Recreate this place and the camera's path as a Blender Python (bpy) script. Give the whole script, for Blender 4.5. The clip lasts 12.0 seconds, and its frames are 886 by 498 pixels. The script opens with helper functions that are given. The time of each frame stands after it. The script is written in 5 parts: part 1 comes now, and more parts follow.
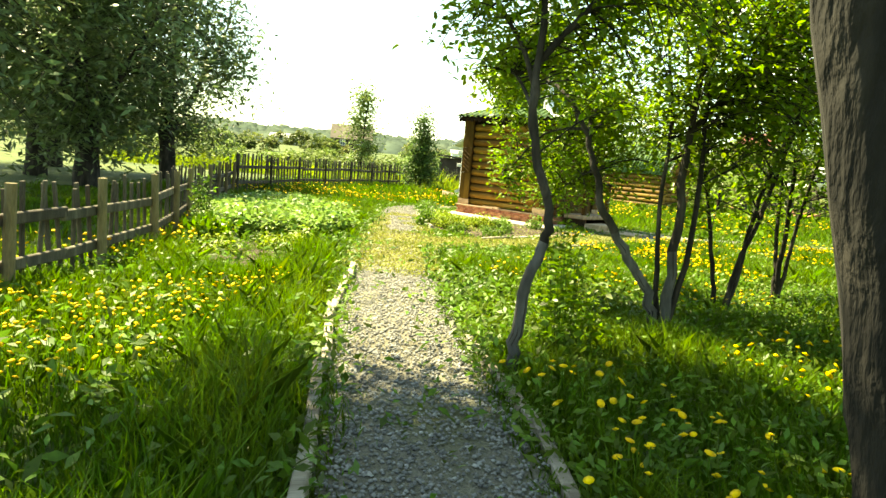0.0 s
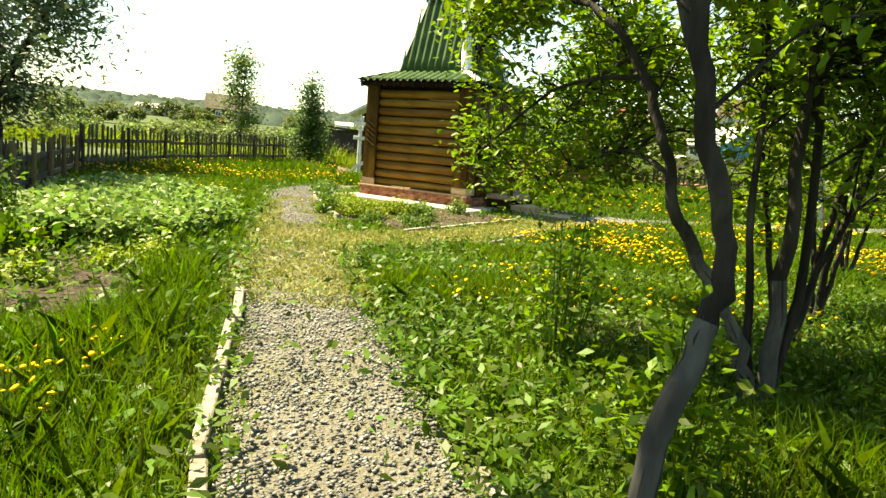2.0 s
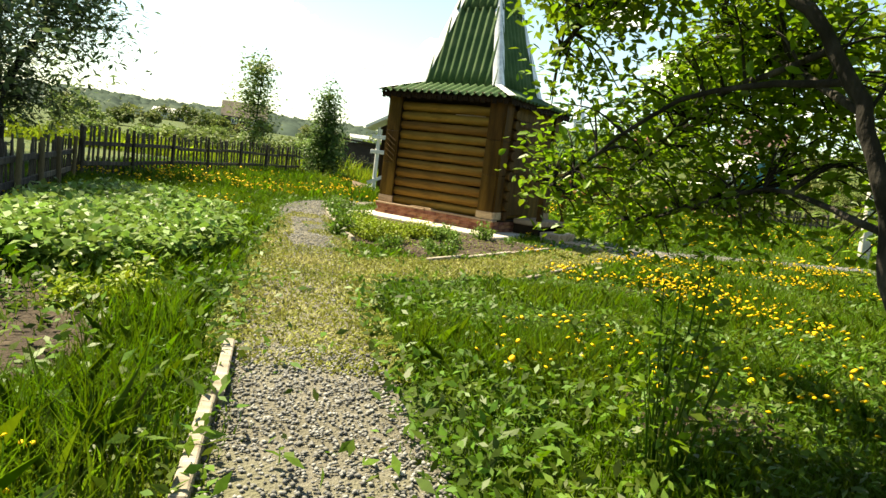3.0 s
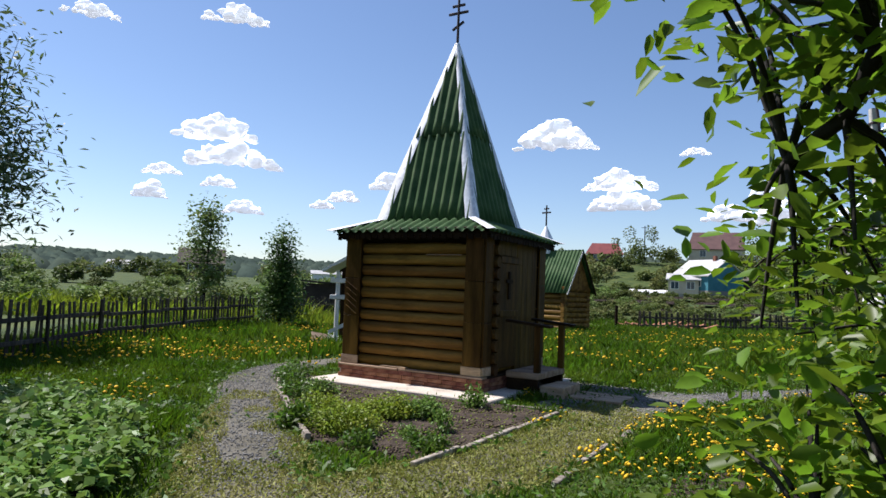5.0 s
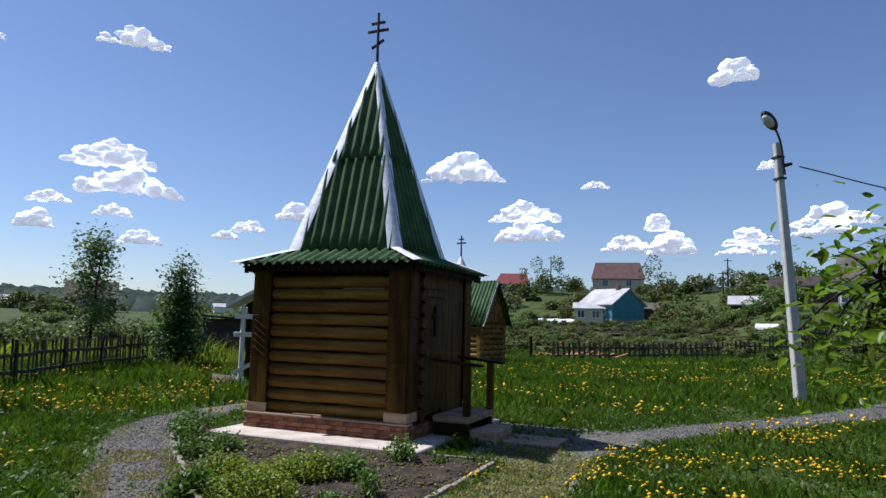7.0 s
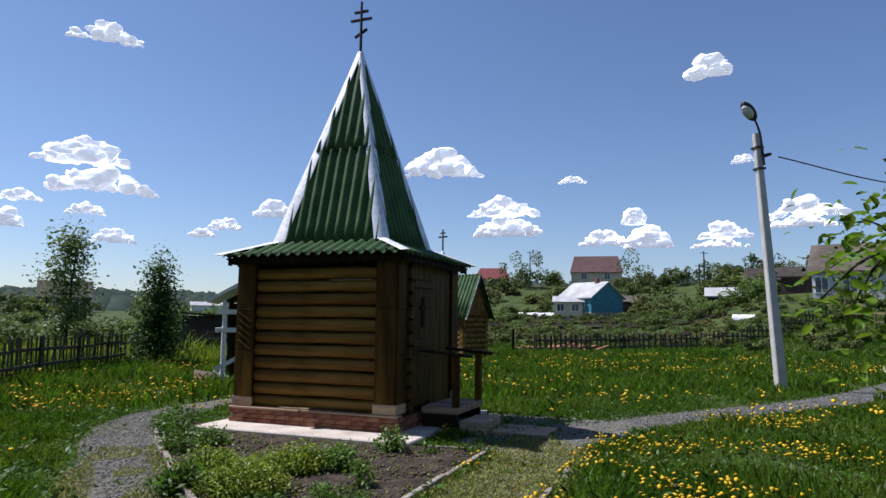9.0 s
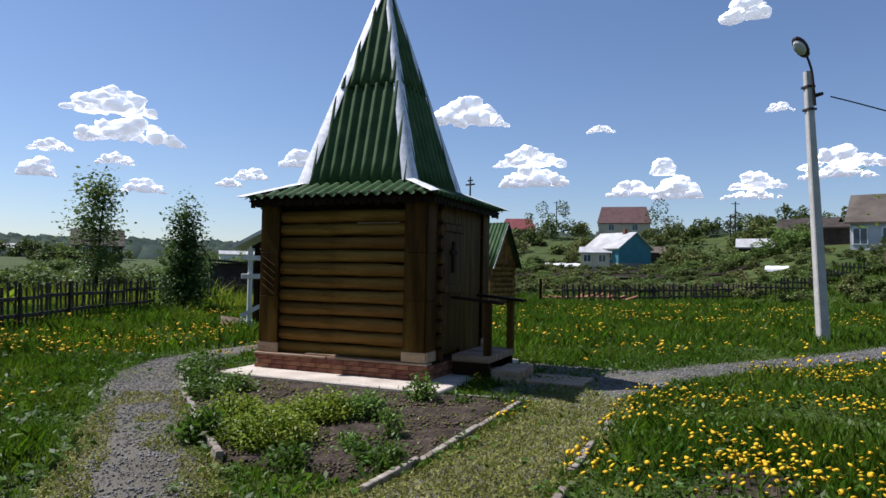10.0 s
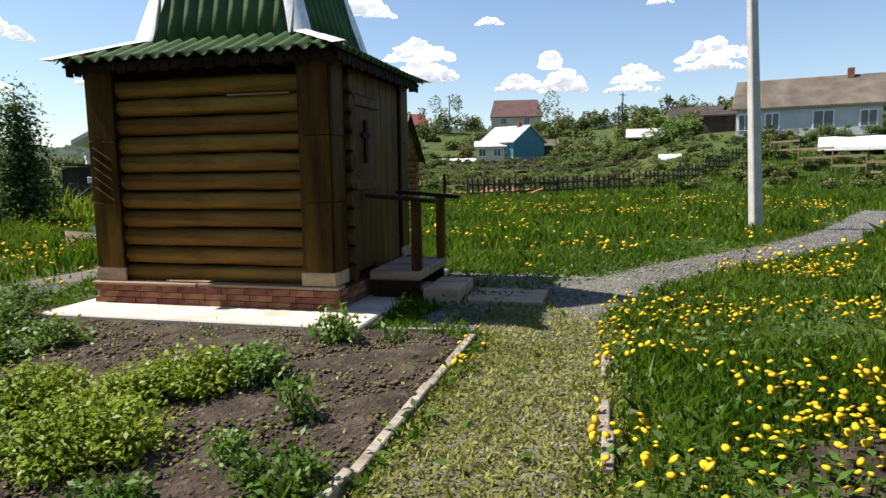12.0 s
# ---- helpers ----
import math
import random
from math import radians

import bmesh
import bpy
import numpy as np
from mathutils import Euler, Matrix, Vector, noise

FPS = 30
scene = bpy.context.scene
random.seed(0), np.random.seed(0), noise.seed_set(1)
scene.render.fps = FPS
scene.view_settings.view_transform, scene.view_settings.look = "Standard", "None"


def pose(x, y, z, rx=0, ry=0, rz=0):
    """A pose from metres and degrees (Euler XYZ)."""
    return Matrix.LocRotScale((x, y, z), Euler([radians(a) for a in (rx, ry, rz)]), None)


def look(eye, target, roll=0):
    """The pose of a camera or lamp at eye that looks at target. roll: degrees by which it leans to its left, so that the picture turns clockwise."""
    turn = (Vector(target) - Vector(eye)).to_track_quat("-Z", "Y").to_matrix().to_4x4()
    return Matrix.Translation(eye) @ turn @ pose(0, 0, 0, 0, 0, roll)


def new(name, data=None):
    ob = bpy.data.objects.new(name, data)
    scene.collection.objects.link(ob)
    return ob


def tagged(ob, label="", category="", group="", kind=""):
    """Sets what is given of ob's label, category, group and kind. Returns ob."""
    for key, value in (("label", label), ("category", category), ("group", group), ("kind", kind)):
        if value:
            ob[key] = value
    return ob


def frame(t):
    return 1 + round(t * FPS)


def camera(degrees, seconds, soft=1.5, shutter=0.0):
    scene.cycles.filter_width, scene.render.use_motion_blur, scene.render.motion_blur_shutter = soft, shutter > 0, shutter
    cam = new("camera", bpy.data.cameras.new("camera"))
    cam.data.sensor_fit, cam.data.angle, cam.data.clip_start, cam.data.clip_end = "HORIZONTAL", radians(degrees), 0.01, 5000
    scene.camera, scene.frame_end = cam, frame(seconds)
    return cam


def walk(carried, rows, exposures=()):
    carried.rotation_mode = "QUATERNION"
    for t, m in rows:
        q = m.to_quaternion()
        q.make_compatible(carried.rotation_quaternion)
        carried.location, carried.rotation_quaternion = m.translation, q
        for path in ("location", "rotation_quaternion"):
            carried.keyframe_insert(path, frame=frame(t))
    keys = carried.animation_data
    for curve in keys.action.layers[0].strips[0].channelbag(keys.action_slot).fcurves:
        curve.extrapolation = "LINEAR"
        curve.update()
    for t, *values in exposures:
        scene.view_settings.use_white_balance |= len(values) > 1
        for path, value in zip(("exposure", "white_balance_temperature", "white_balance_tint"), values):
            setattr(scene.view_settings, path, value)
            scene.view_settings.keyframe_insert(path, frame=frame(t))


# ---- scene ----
cam = camera(68.0, 12.0)

PATH = [
    (0, (1.546, -5.998, 1.153), (1.339, -4.025, 0.901), 5.0),
    (0.5, (1.415, -5.310, 1.141), (1.472, -3.338, 0.815), 3.3),
    (1, (1.241, -4.892, 1.171), (1.341, -2.907, 0.945), 3.7),
    (1.5, (1.073, -4.228, 1.129), (1.258, -2.251, 0.895), 4.6),
    (2, (0.920, -3.647, 1.137), (1.061, -1.675, 0.832), 4.8),
    (2.5, (0.879, -3.174, 1.150), (1.132, -1.215, 0.836), 3.9),
    (3, (0.736, -2.520, 1.150), (0.846, -0.540, 0.890), 7.2),
    (3.2, (0.700, -2.309, 1.128), (0.871, -0.321, 0.995), 7.9),
    (4.8, (0.615, -0.443, 1.487), (0.815, 1.547, 1.499), 3.5),
    (5, (0.651, -0.442, 1.494), (0.836, 1.545, 1.621), 2.3),
    (5.5, (0.497, 0.022, 1.492), (0.891, 1.977, 1.644), 2.9),
    (6, (0.468, 0.299, 1.534), (0.952, 2.234, 1.686), -0.2),
    (6.5, (0.542, 0.399, 1.563), (0.965, 2.332, 1.852), 1.4),
    (7, (0.567, 0.420, 1.575), (1.019, 2.355, 1.804), 1.4),
    (7.5, (0.490, 0.498, 1.530), (1.002, 2.416, 1.769), 0.6),
    (9.3, (0.457, 0.543, 1.485), (0.972, 2.465, 1.686), 0.7),
    (9.5, (0.427, 0.626, 1.454), (0.925, 2.559, 1.579), 0.7),
    (10, (0.508, 1.022, 1.429), (0.953, 2.970, 1.495), 1.0),
    (10.5, (0.502, 1.479, 1.379), (0.981, 3.419, 1.444), 0.8),
    (11, (0.609, 2.066, 1.359), (1.295, 3.945, 1.328), -1.1),
    (11.5, (0.727, 2.665, 1.333), (1.389, 4.542, 1.144), 0.1),
    (12, (0.832, 3.297, 1.323), (1.580, 5.136, 1.082), -0.8),
]
EXPOSURE = [(0, 2.75, 11000, -10), (1.5, 2.2, 10500, -8), (2.5, 1.95, 9200, 0), (3.2, 1.6, 8300, 2), (4.8, 0.75, 6100, 16), (5.0, 0.68, 6050, 16), (5.5, 0.4, 5900, 17), (7.5, 0.3, 5700, 18), (9.5, 0.3, 5800, 18), (10.5, 0.45, 6000, 16), (12, 0.9, 6500, 13)]
walk(cam, [(t, look(eye, target, roll)) for t, eye, target, roll in PATH], EXPOSURE)

# ---- world, sun ----
SUN_TO = Vector((-0.84, 0.55, 0)).normalized()
ELEV = radians(55)
sun = new("sun", bpy.data.lights.new("sun", "SUN"))
sun.data.energy, sun.data.angle, sun.data.color = 4.9, radians(0.55), (1.0, 0.95, 0.86)
sun_dir = Vector((SUN_TO.x * math.cos(ELEV), SUN_TO.y * math.cos(ELEV), math.sin(ELEV)))
sun.matrix_world = look(sun_dir * 50, (0, 0, 0))
world = bpy.data.worlds.new("sky")
scene.world = world
world.use_nodes = True
wn, wl = world.node_tree.nodes, world.node_tree.links
sky = wn.new("ShaderNodeTexSky")
sky.sky_type, sky.sun_disc = "NISHITA", False
sky.sun_elevation, sky.sun_rotation = ELEV, math.atan2(SUN_TO.x, SUN_TO.y)
sky.air_density, sky.dust_density, sky.ozone_density = 1.0, 0.3, 2.5
wl.new(sky.outputs["Color"], wn["Background"].inputs["Color"])
wn["Background"].inputs["Strength"].default_value = 0.082


# ---- materials ----
def mat(name, stops, scale=4.0, rough=0.8, bump=0.3, detail=6, metal=0.0, island=0.0, obj=0.0,
        fine=40.0, stretch=(1, 1, 1), trans=0.0, spec=0.3, bump_dist=0.01):
    """Procedural surface: broad colour ramp, fine grain, random tone per piece, relief."""
    m = bpy.data.materials.new(name)
    m.use_nodes = True
    nt = m.node_tree
    n, l = nt.nodes, nt.links
    b = n["Principled BSDF"]
    tc = n.new("ShaderNodeTexCoord")
    mp = n.new("ShaderNodeMapping")
    mp.inputs["Scale"].default_value = stretch
    l.new(tc.outputs["Object"], mp.inputs["Vector"])
    a = n.new("ShaderNodeTexNoise")
    a.inputs["Scale"].default_value, a.inputs["Detail"].default_value = scale, detail
    l.new(mp.outputs["Vector"], a.inputs["Vector"])
    f = n.new("ShaderNodeTexNoise")
    f.inputs["Scale"].default_value, f.inputs["Detail"].default_value = fine, 4
    l.new(mp.outputs["Vector"], f.inputs["Vector"])
    r = n.new("ShaderNodeValToRGB")
    el = r.color_ramp.elements
    for i, c in enumerate(stops):
        p = 0.3 + 0.4 * i / max(1, len(stops) - 1)
        e = el[i] if i < 2 else el.new(p)
        e.position, e.color = p, (*c, 1)
    l.new(a.outputs["Fac"], r.inputs["Fac"])
    val = n.new("ShaderNodeHueSaturation")
    l.new(r.outputs["Color"], val.inputs["Color"])
    mr = n.new("ShaderNodeMapRange")
    mr.inputs["To Min"].default_value, mr.inputs["To Max"].default_value = 0.55, 1.45
    l.new(f.outputs["Fac"], mr.inputs["Value"])
    last = mr.outputs["Result"]
    for node, out, amount in (("ShaderNodeNewGeometry", "Random Per Island", island), ("ShaderNodeObjectInfo", "Random", obj)):
        if amount:
            g = n.new(node)
            m2 = n.new("ShaderNodeMapRange")
            m2.inputs["To Min"].default_value, m2.inputs["To Max"].default_value = 1 - amount, 1 + amount
            l.new(g.outputs[out], m2.inputs["Value"])
            mu = n.new("ShaderNodeMath")
            mu.operation = "MULTIPLY"
            l.new(last, mu.inputs[0])
            l.new(m2.outputs["Result"], mu.inputs[1])
            last = mu.outputs[0]
            h2 = n.new("ShaderNodeMapRange")
            h2.inputs["To Min"].default_value, h2.inputs["To Max"].default_value = 0.5 - amount * 0.04, 0.5 + amount * 0.04
            l.new(g.outputs[out], h2.inputs["Value"])
            l.new(h2.outputs["Result"], val.inputs["Hue"])
    l.new(last, val.inputs["Value"])
    l.new(val.outputs["Color"], b.inputs["Base Color"])
    b.inputs["Roughness"].default_value, b.inputs["Metallic"].default_value = rough, metal
    b.inputs["Specular IOR Level"].default_value = spec
    if bump:
        bp = n.new("ShaderNodeBump")
        bp.inputs["Strength"].default_value, bp.inputs["Distance"].default_value = bump, bump_dist
        l.new(f.outputs["Fac"], bp.inputs["Height"])
        l.new(bp.outputs["Normal"], b.inputs["Normal"])
    if trans:
        t = n.new("ShaderNodeBsdfTranslucent")
        l.new(val.outputs["Color"], t.inputs["Color"])
        mx = n.new("ShaderNodeMixShader")
        mx.inputs["Fac"].default_value = trans
        l.new(b.outputs["BSDF"], mx.inputs[1])
        l.new(t.outputs["BSDF"], mx.inputs[2])
        l.new(mx.outputs["Shader"], n["Material Output"].inputs["Surface"])
    return m


M_TURF = mat("turf", [(0.024, 0.042, 0.006), (0.045, 0.07, 0.01), (0.08, 0.095, 0.018)], 0.5, 0.95, 0.8, fine=18, bump_dist=0.05)
M_GRASS = mat("grass_blade", [(0.048, 0.11, 0.004), (0.08, 0.15, 0.006), (0.122, 0.178, 0.012)], 0.6, 0.5, 0, island=0.4, trans=0.5)
M_TROD = mat("trodden_grass", [(0.16, 0.18, 0.025), (0.23, 0.235, 0.045), (0.3, 0.28, 0.09)], 1.5, 0.6, 0, island=0.35, trans=0.3)
M_WEED = mat("weed_leaf", [(0.05, 0.105, 0.01), (0.08, 0.15, 0.014), (0.12, 0.18, 0.022)], 2, 0.5, 0, island=0.45, trans=0.42)
M_BED = mat("bed_leaf", [(0.10, 0.18, 0.025), (0.145, 0.24, 0.04), (0.2, 0.29, 0.075)], 2, 0.45, 0, island=0.35, trans=0.38)
M_SHRUB = mat("shrub_leaf", [(0.15, 0.22, 0.015), (0.22, 0.29, 0.02), (0.3, 0.34, 0.035)], 3, 0.5, 0, island=0.35, trans=0.4)
M_LEAF = mat("grove_leaf", [(0.085, 0.16, 0.008), (0.135, 0.225, 0.012), (0.19, 0.28, 0.02)], 2, 0.42, 0, island=0.4, trans=0.55, spec=0.4)
M_WILLOW = mat("willow_leaf", [(0.075, 0.11, 0.04), (0.11, 0.16, 0.06), (0.15, 0.19, 0.09)], 1, 0.5, 0, island=0.4, trans=0.35)
M_BIRCH = mat("young_tree_leaf", [(0.12, 0.18, 0.045), (0.17, 0.235, 0.06), (0.22, 0.27, 0.09)], 1, 0.5, 0, island=0.35, trans=0.3)
M_FIR = mat("dark_leaf", [(0.05, 0.095, 0.02), (0.08, 0.14, 0.03), (0.115, 0.17, 0.045)], 1, 0.55, 0, island=0.4, trans=0.35)
M_BUSH = mat("bush_leaf", [(0.07, 0.11, 0.022), (0.13, 0.175, 0.04), (0.22, 0.22, 0.075)], 0.12, 0.7, 0, island=0.4, obj=0.4, trans=0.3)
M_BARK = mat("bark", [(0.008, 0.0065, 0.005), (0.02, 0.0165, 0.013), (0.06, 0.052, 0.044)], 7, 0.95, 0.9, stretch=(1, 1, 0.3), fine=30, bump_dist=0.02)
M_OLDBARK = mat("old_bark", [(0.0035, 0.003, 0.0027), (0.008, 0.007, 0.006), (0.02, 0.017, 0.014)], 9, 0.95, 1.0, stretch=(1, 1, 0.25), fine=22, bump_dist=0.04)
M_WASH = mat("limewashed_bark", [(0.03, 0.028, 0.026), (0.065, 0.063, 0.06), (0.13, 0.127, 0.122)], 6, 0.95, 0.6, stretch=(1, 1, 0.4), fine=30)
M_YELLOW = mat("dandelion_yellow", [(0.75, 0.45, 0.01), (0.85, 0.58, 0.015)], 8, 0.7, 0, island=0.15, trans=0.15)
M_LOG = mat("stained_log", [(0.07, 0.035, 0.007), (0.17, 0.088, 0.017), (0.29, 0.16, 0.036)], 2.2, 0.62, 0.5, stretch=(0.35, 3, 3), obj=0.22, fine=26, spec=0.12)
# colours of the next three woods lowered to paint in deeper shade
M_LOGEND = mat("log_end", [(0.045, 0.022, 0.007), (0.1, 0.055, 0.017)], 6, 0.7, 0.4, obj=0.25, fine=30, spec=0.1)
M_BOARD = mat("shaded_stained_board", [(0.035, 0.017, 0.0035), (0.07, 0.036, 0.0065), (0.115, 0.06, 0.012)], 2.5, 0.55, 0.35, stretch=(3, 3, 0.4), obj=0.2, fine=24, spec=0.1)
M_DARKWOOD = mat("shaded_dark_wood", [(0.016, 0.009, 0.005), (0.034, 0.019, 0.009)], 3, 0.75, 0.4, obj=0.2, spec=0.1)
M_SILL = mat("weathered_plank", [(0.22, 0.14, 0.08), (0.38, 0.27, 0.17), (0.5, 0.38, 0.27)], 3, 0.85, 0.4, stretch=(0.4, 3, 3), obj=0.2)
M_FENCE = mat("grey_fence_wood", [(0.025, 0.02, 0.015), (0.06, 0.05, 0.037), (0.11, 0.094, 0.07)], 5, 0.9, 0.6, stretch=(2, 2, 0.4), obj=0.3)
M_POST = mat("pale_fence_post", [(0.11, 0.085, 0.042), (0.18, 0.14, 0.075)], 5, 0.9, 0.5, stretch=(2, 2, 0.4), obj=0.2)
M_ROOF = mat("green_corrugated_sheet", [(0.035, 0.075, 0.026), (0.055, 0.105, 0.038), (0.085, 0.13, 0.055)], 3, 0.62, 0.25, obj=0.1, fine=60, spec=0.12)
M_FLASH = mat("galvanised_flashing", [(0.68, 0.69, 0.71), (0.82, 0.83, 0.84)], 4, 0.4, 0.15, metal=0.15, fine=15)
M_IRON = mat("dark_iron", [(0.03, 0.022, 0.02), (0.06, 0.04, 0.035)], 10, 0.55, 0.2, metal=0.5)
M_BRICK = mat("red_brick", [(0.13, 0.05, 0.028), (0.2, 0.078, 0.045), (0.27, 0.13, 0.085)], 9, 0.9, 0.6, obj=0.3, fine=60)
M_MORTAR = mat("mortar", [(0.25, 0.22, 0.19), (0.38, 0.34, 0.3)], 12, 0.95, 0.6)
M_SLAB = mat("concrete_slab", [(0.4, 0.34, 0.275), (0.52, 0.455, 0.375), (0.62, 0.55, 0.46)], 2.2, 0.9, 0.5, fine=50)
M_SOIL = mat("garden_soil", [(0.026, 0.018, 0.012), (0.047, 0.033, 0.023), (0.085, 0.063, 0.044)], 5, 0.98, 1.0, fine=28, bump_dist=0.04)
M_CLOD = mat("soil_clod", [(0.055, 0.038, 0.026), (0.12, 0.088, 0.062)], 9, 0.98, 0.4, island=0.4)
M_PATH = mat("trodden_path", [(0.1, 0.09, 0.06), (0.15, 0.138, 0.11), (0.115, 0.115, 0.05)], 0.9, 0.95, 0.9, fine=55, bump_dist=0.03)
M_STONE = mat("gravel_stone", [(0.115, 0.112, 0.108), (0.185, 0.181, 0.174), (0.28, 0.274, 0.262)], 8, 0.85, 0.3, island=0.4)
M_EDGE = mat("edging_board", [(0.17, 0.14, 0.105), (0.27, 0.23, 0.185), (0.38, 0.34, 0.29)], 4, 0.9, 0.5, stretch=(3, 0.4, 3), obj=0.2)
M_POLE = mat("concrete_pole", [(0.4, 0.38, 0.34), (0.52, 0.5, 0.46)], 3, 0.9, 0.4, fine=40)
M_WHITE = mat("white_paint", [(0.66, 0.65, 0.62), (0.8, 0.79, 0.77)], 5, 0.7, 0.2, obj=0.05)
M_GREYWALL = mat("grey_render", [(0.36, 0.37, 0.38), (0.46, 0.47, 0.48), (0.54, 0.55, 0.56)], 0.6, 0.9, 0.3)
M_OLDROOF = mat("old_asbestos_roof", [(0.075, 0.06, 0.047), (0.11, 0.09, 0.07), (0.15, 0.125, 0.1)], 0.8, 0.9, 0.4, stretch=(1, 1, 1))
M_REDROOF = mat("red_roof", [(0.15, 0.032, 0.034), (0.21, 0.05, 0.045)], 0.8, 0.7, 0.2)
M_BROWNROOF = mat("brown_roof", [(0.085, 0.045, 0.042), (0.13, 0.07, 0.062)], 0.8, 0.75, 0.2)
M_PALEROOF = mat("pale_sheet_roof", [(0.34, 0.33, 0.32), (0.55, 0.54, 0.52)], 0.7, 0.6, 0.2)
M_BLUE = mat("turquoise_paint", [(0.05, 0.19, 0.24), (0.08, 0.25, 0.3)], 2, 0.75, 0.2)
M_CREAM = mat("cream_wall", [(0.48, 0.4, 0.3), (0.6, 0.52, 0.4)], 1, 0.85, 0.2)
M_OLDWOOD = mat("old_shed_wood", [(0.03, 0.023, 0.018), (0.065, 0.05, 0.04)], 2, 0.9, 0.4)
M_GLOWING_CLOUD = mat("cloud", [(0.86, 0.86, 0.87), (0.92, 0.92, 0.92)], 0.01, 1.0, 0, spec=0.0, fine=0.02)
# bluish glow added to the clouds to lighten their shaded undersides
M_GLOWING_CLOUD.node_tree.nodes["Principled BSDF"].inputs["Emission Color"].default_value = (0.86, 0.9, 1.0, 1)
M_GLOWING_CLOUD.node_tree.nodes["Principled BSDF"].inputs["Emission Strength"].default_value = 0.35
M_HILL = mat("far_wood", [(0.03, 0.042, 0.038), (0.045, 0.062, 0.05), (0.065, 0.082, 0.06)], 0.02, 1.0, 0, fine=0.2, spec=0.0)
M_RUST = mat("rusty_heap", [(0.3, 0.13, 0.07), (0.42, 0.2, 0.12)], 2, 0.9, 0.5)
M_WIRE = mat("black_cable", [(0.02, 0.02, 0.02), (0.03, 0.03, 0.03)], 5, 0.6, 0)
M_FLOWER = mat("white_blossom", [(0.7, 0.7, 0.66), (0.8, 0.8, 0.77)], 5, 0.8, 0, island=0.1)
M_GLASS = bpy.data.materials.new("window_glass")
M_GLASS.use_nodes = True
M_GLASS.node_tree.nodes["Principled BSDF"].inputs["Base Color"].default_value = (0.05, 0.07, 0.09, 1)
M_GLASS.node_tree.nodes["Principled BSDF"].inputs["Roughness"].default_value = 0.08


# ---- mesh helpers ----
def fast(name, v, f, material, smooth=False):
    """A mesh from an (n, 3) array and an (m, k) array of faces."""
    v, f = np.asarray(v, np.float32), np.asarray(f, np.int32)
    me = bpy.data.meshes.new(name)
    k = f.shape[1]
    me.vertices.add(len(v))
    me.vertices.foreach_set("co", v.ravel())
    me.loops.add(f.size)
    me.loops.foreach_set("vertex_index", f.ravel())
    me.polygons.add(len(f))
    me.polygons.foreach_set("loop_start", np.arange(0, f.size, k, dtype=np.int32))
    me.polygons.foreach_set("loop_total", np.full(len(f), k, np.int32))
    me.update(calc_edges=True)
    me.materials.append(material)
    if smooth:
        me.polygons.foreach_set("use_smooth", np.ones(len(f), bool))
    return me


def part(name, bm, material, parent=None, label="", m=None):
    """Links a bmesh, or a mesh, as one object under its thing."""
    if isinstance(bm, bmesh.types.BMesh):
        me = bpy.data.meshes.new(name)
        bm.to_mesh(me)
        bm.free()
        me.materials.append(material)
    else:
        me = bm
    ob = new(name, me)
    if parent:
        ob.parent = parent
    if m is not None:
        ob.matrix_basis = m
    if label:
        ob["label"] = label
    return ob


def box(bm, x0, x1, y0, y1, z0, z1, bevel=0.0, m=None):
    t = Matrix.LocRotScale(((x0 + x1) / 2, (y0 + y1) / 2, (z0 + z1) / 2), None, (x1 - x0, y1 - y0, z1 - z0))
    r = bmesh.ops.create_cube(bm, size=1, matrix=t)
    vs = r["verts"]
    if bevel:
        es = list({e for v in vs for e in v.link_edges})
        r = bmesh.ops.bevel(bm, geom=es, offset=bevel, segments=1, affect="EDGES")
        vs = list({v for f in r["faces"] for v in f.verts})
    if m is not None:
        bmesh.ops.transform(bm, matrix=m, verts=vs)
    return bm


def boxm(*a, **k):
    return box(bmesh.new(), *a, **k)


def rod(p, q, r0, r1=None, n=10):
    bm = bmesh.new()
    p, q = Vector(p), Vector(q)
    d = q - p
    t = Matrix.Translation((p + q) / 2) @ d.to_track_quat("Z", "Y").to_matrix().to_4x4()
    bmesh.ops.create_cone(bm, cap_ends=True, segments=n, radius1=r0, radius2=r1 or r0, depth=d.length, matrix=t)
    return bm


def prism(outline, y0, y1, m=None):
    """A flat outline in x, z, drawn out from y0 to y1."""
    bm = bmesh.new()
    a = [bm.verts.new((x, y0, z)) for x, z in outline]
    b = [bm.verts.new((x, y1, z)) for x, z in outline]
    bm.faces.new(a)
    bm.faces.new(b[::-1])
    n = len(a)
    for i in range(n):
        bm.faces.new((a[i], b[i], b[(i + 1) % n], a[(i + 1) % n]))
    bmesh.ops.recalc_face_normals(bm, faces=bm.faces)
    if m is not None:
        bmesh.ops.transform(bm, matrix=m, verts=bm.verts)
    return bm


def smooth_line(pts, steps=5):
    """Catmull-Rom through the points."""
    p = [Vector(a) for a in pts]
    p = [p[0] * 2 - p[1]] + p + [p[-1] * 2 - p[-2]]
    out = []
    for i in range(1, len(p) - 2):
        for s in range(steps):
            t = s / steps
            out.append(0.5 * (2 * p[i] + (p[i + 1] - p[i - 1]) * t + (2 * p[i - 1] - 5 * p[i] + 4 * p[i + 1] - p[i + 2]) * t * t
                              + (3 * p[i] - p[i - 1] - 3 * p[i + 1] + p[i + 2]) * t ** 3))
    out.append(p[-2])
    return out


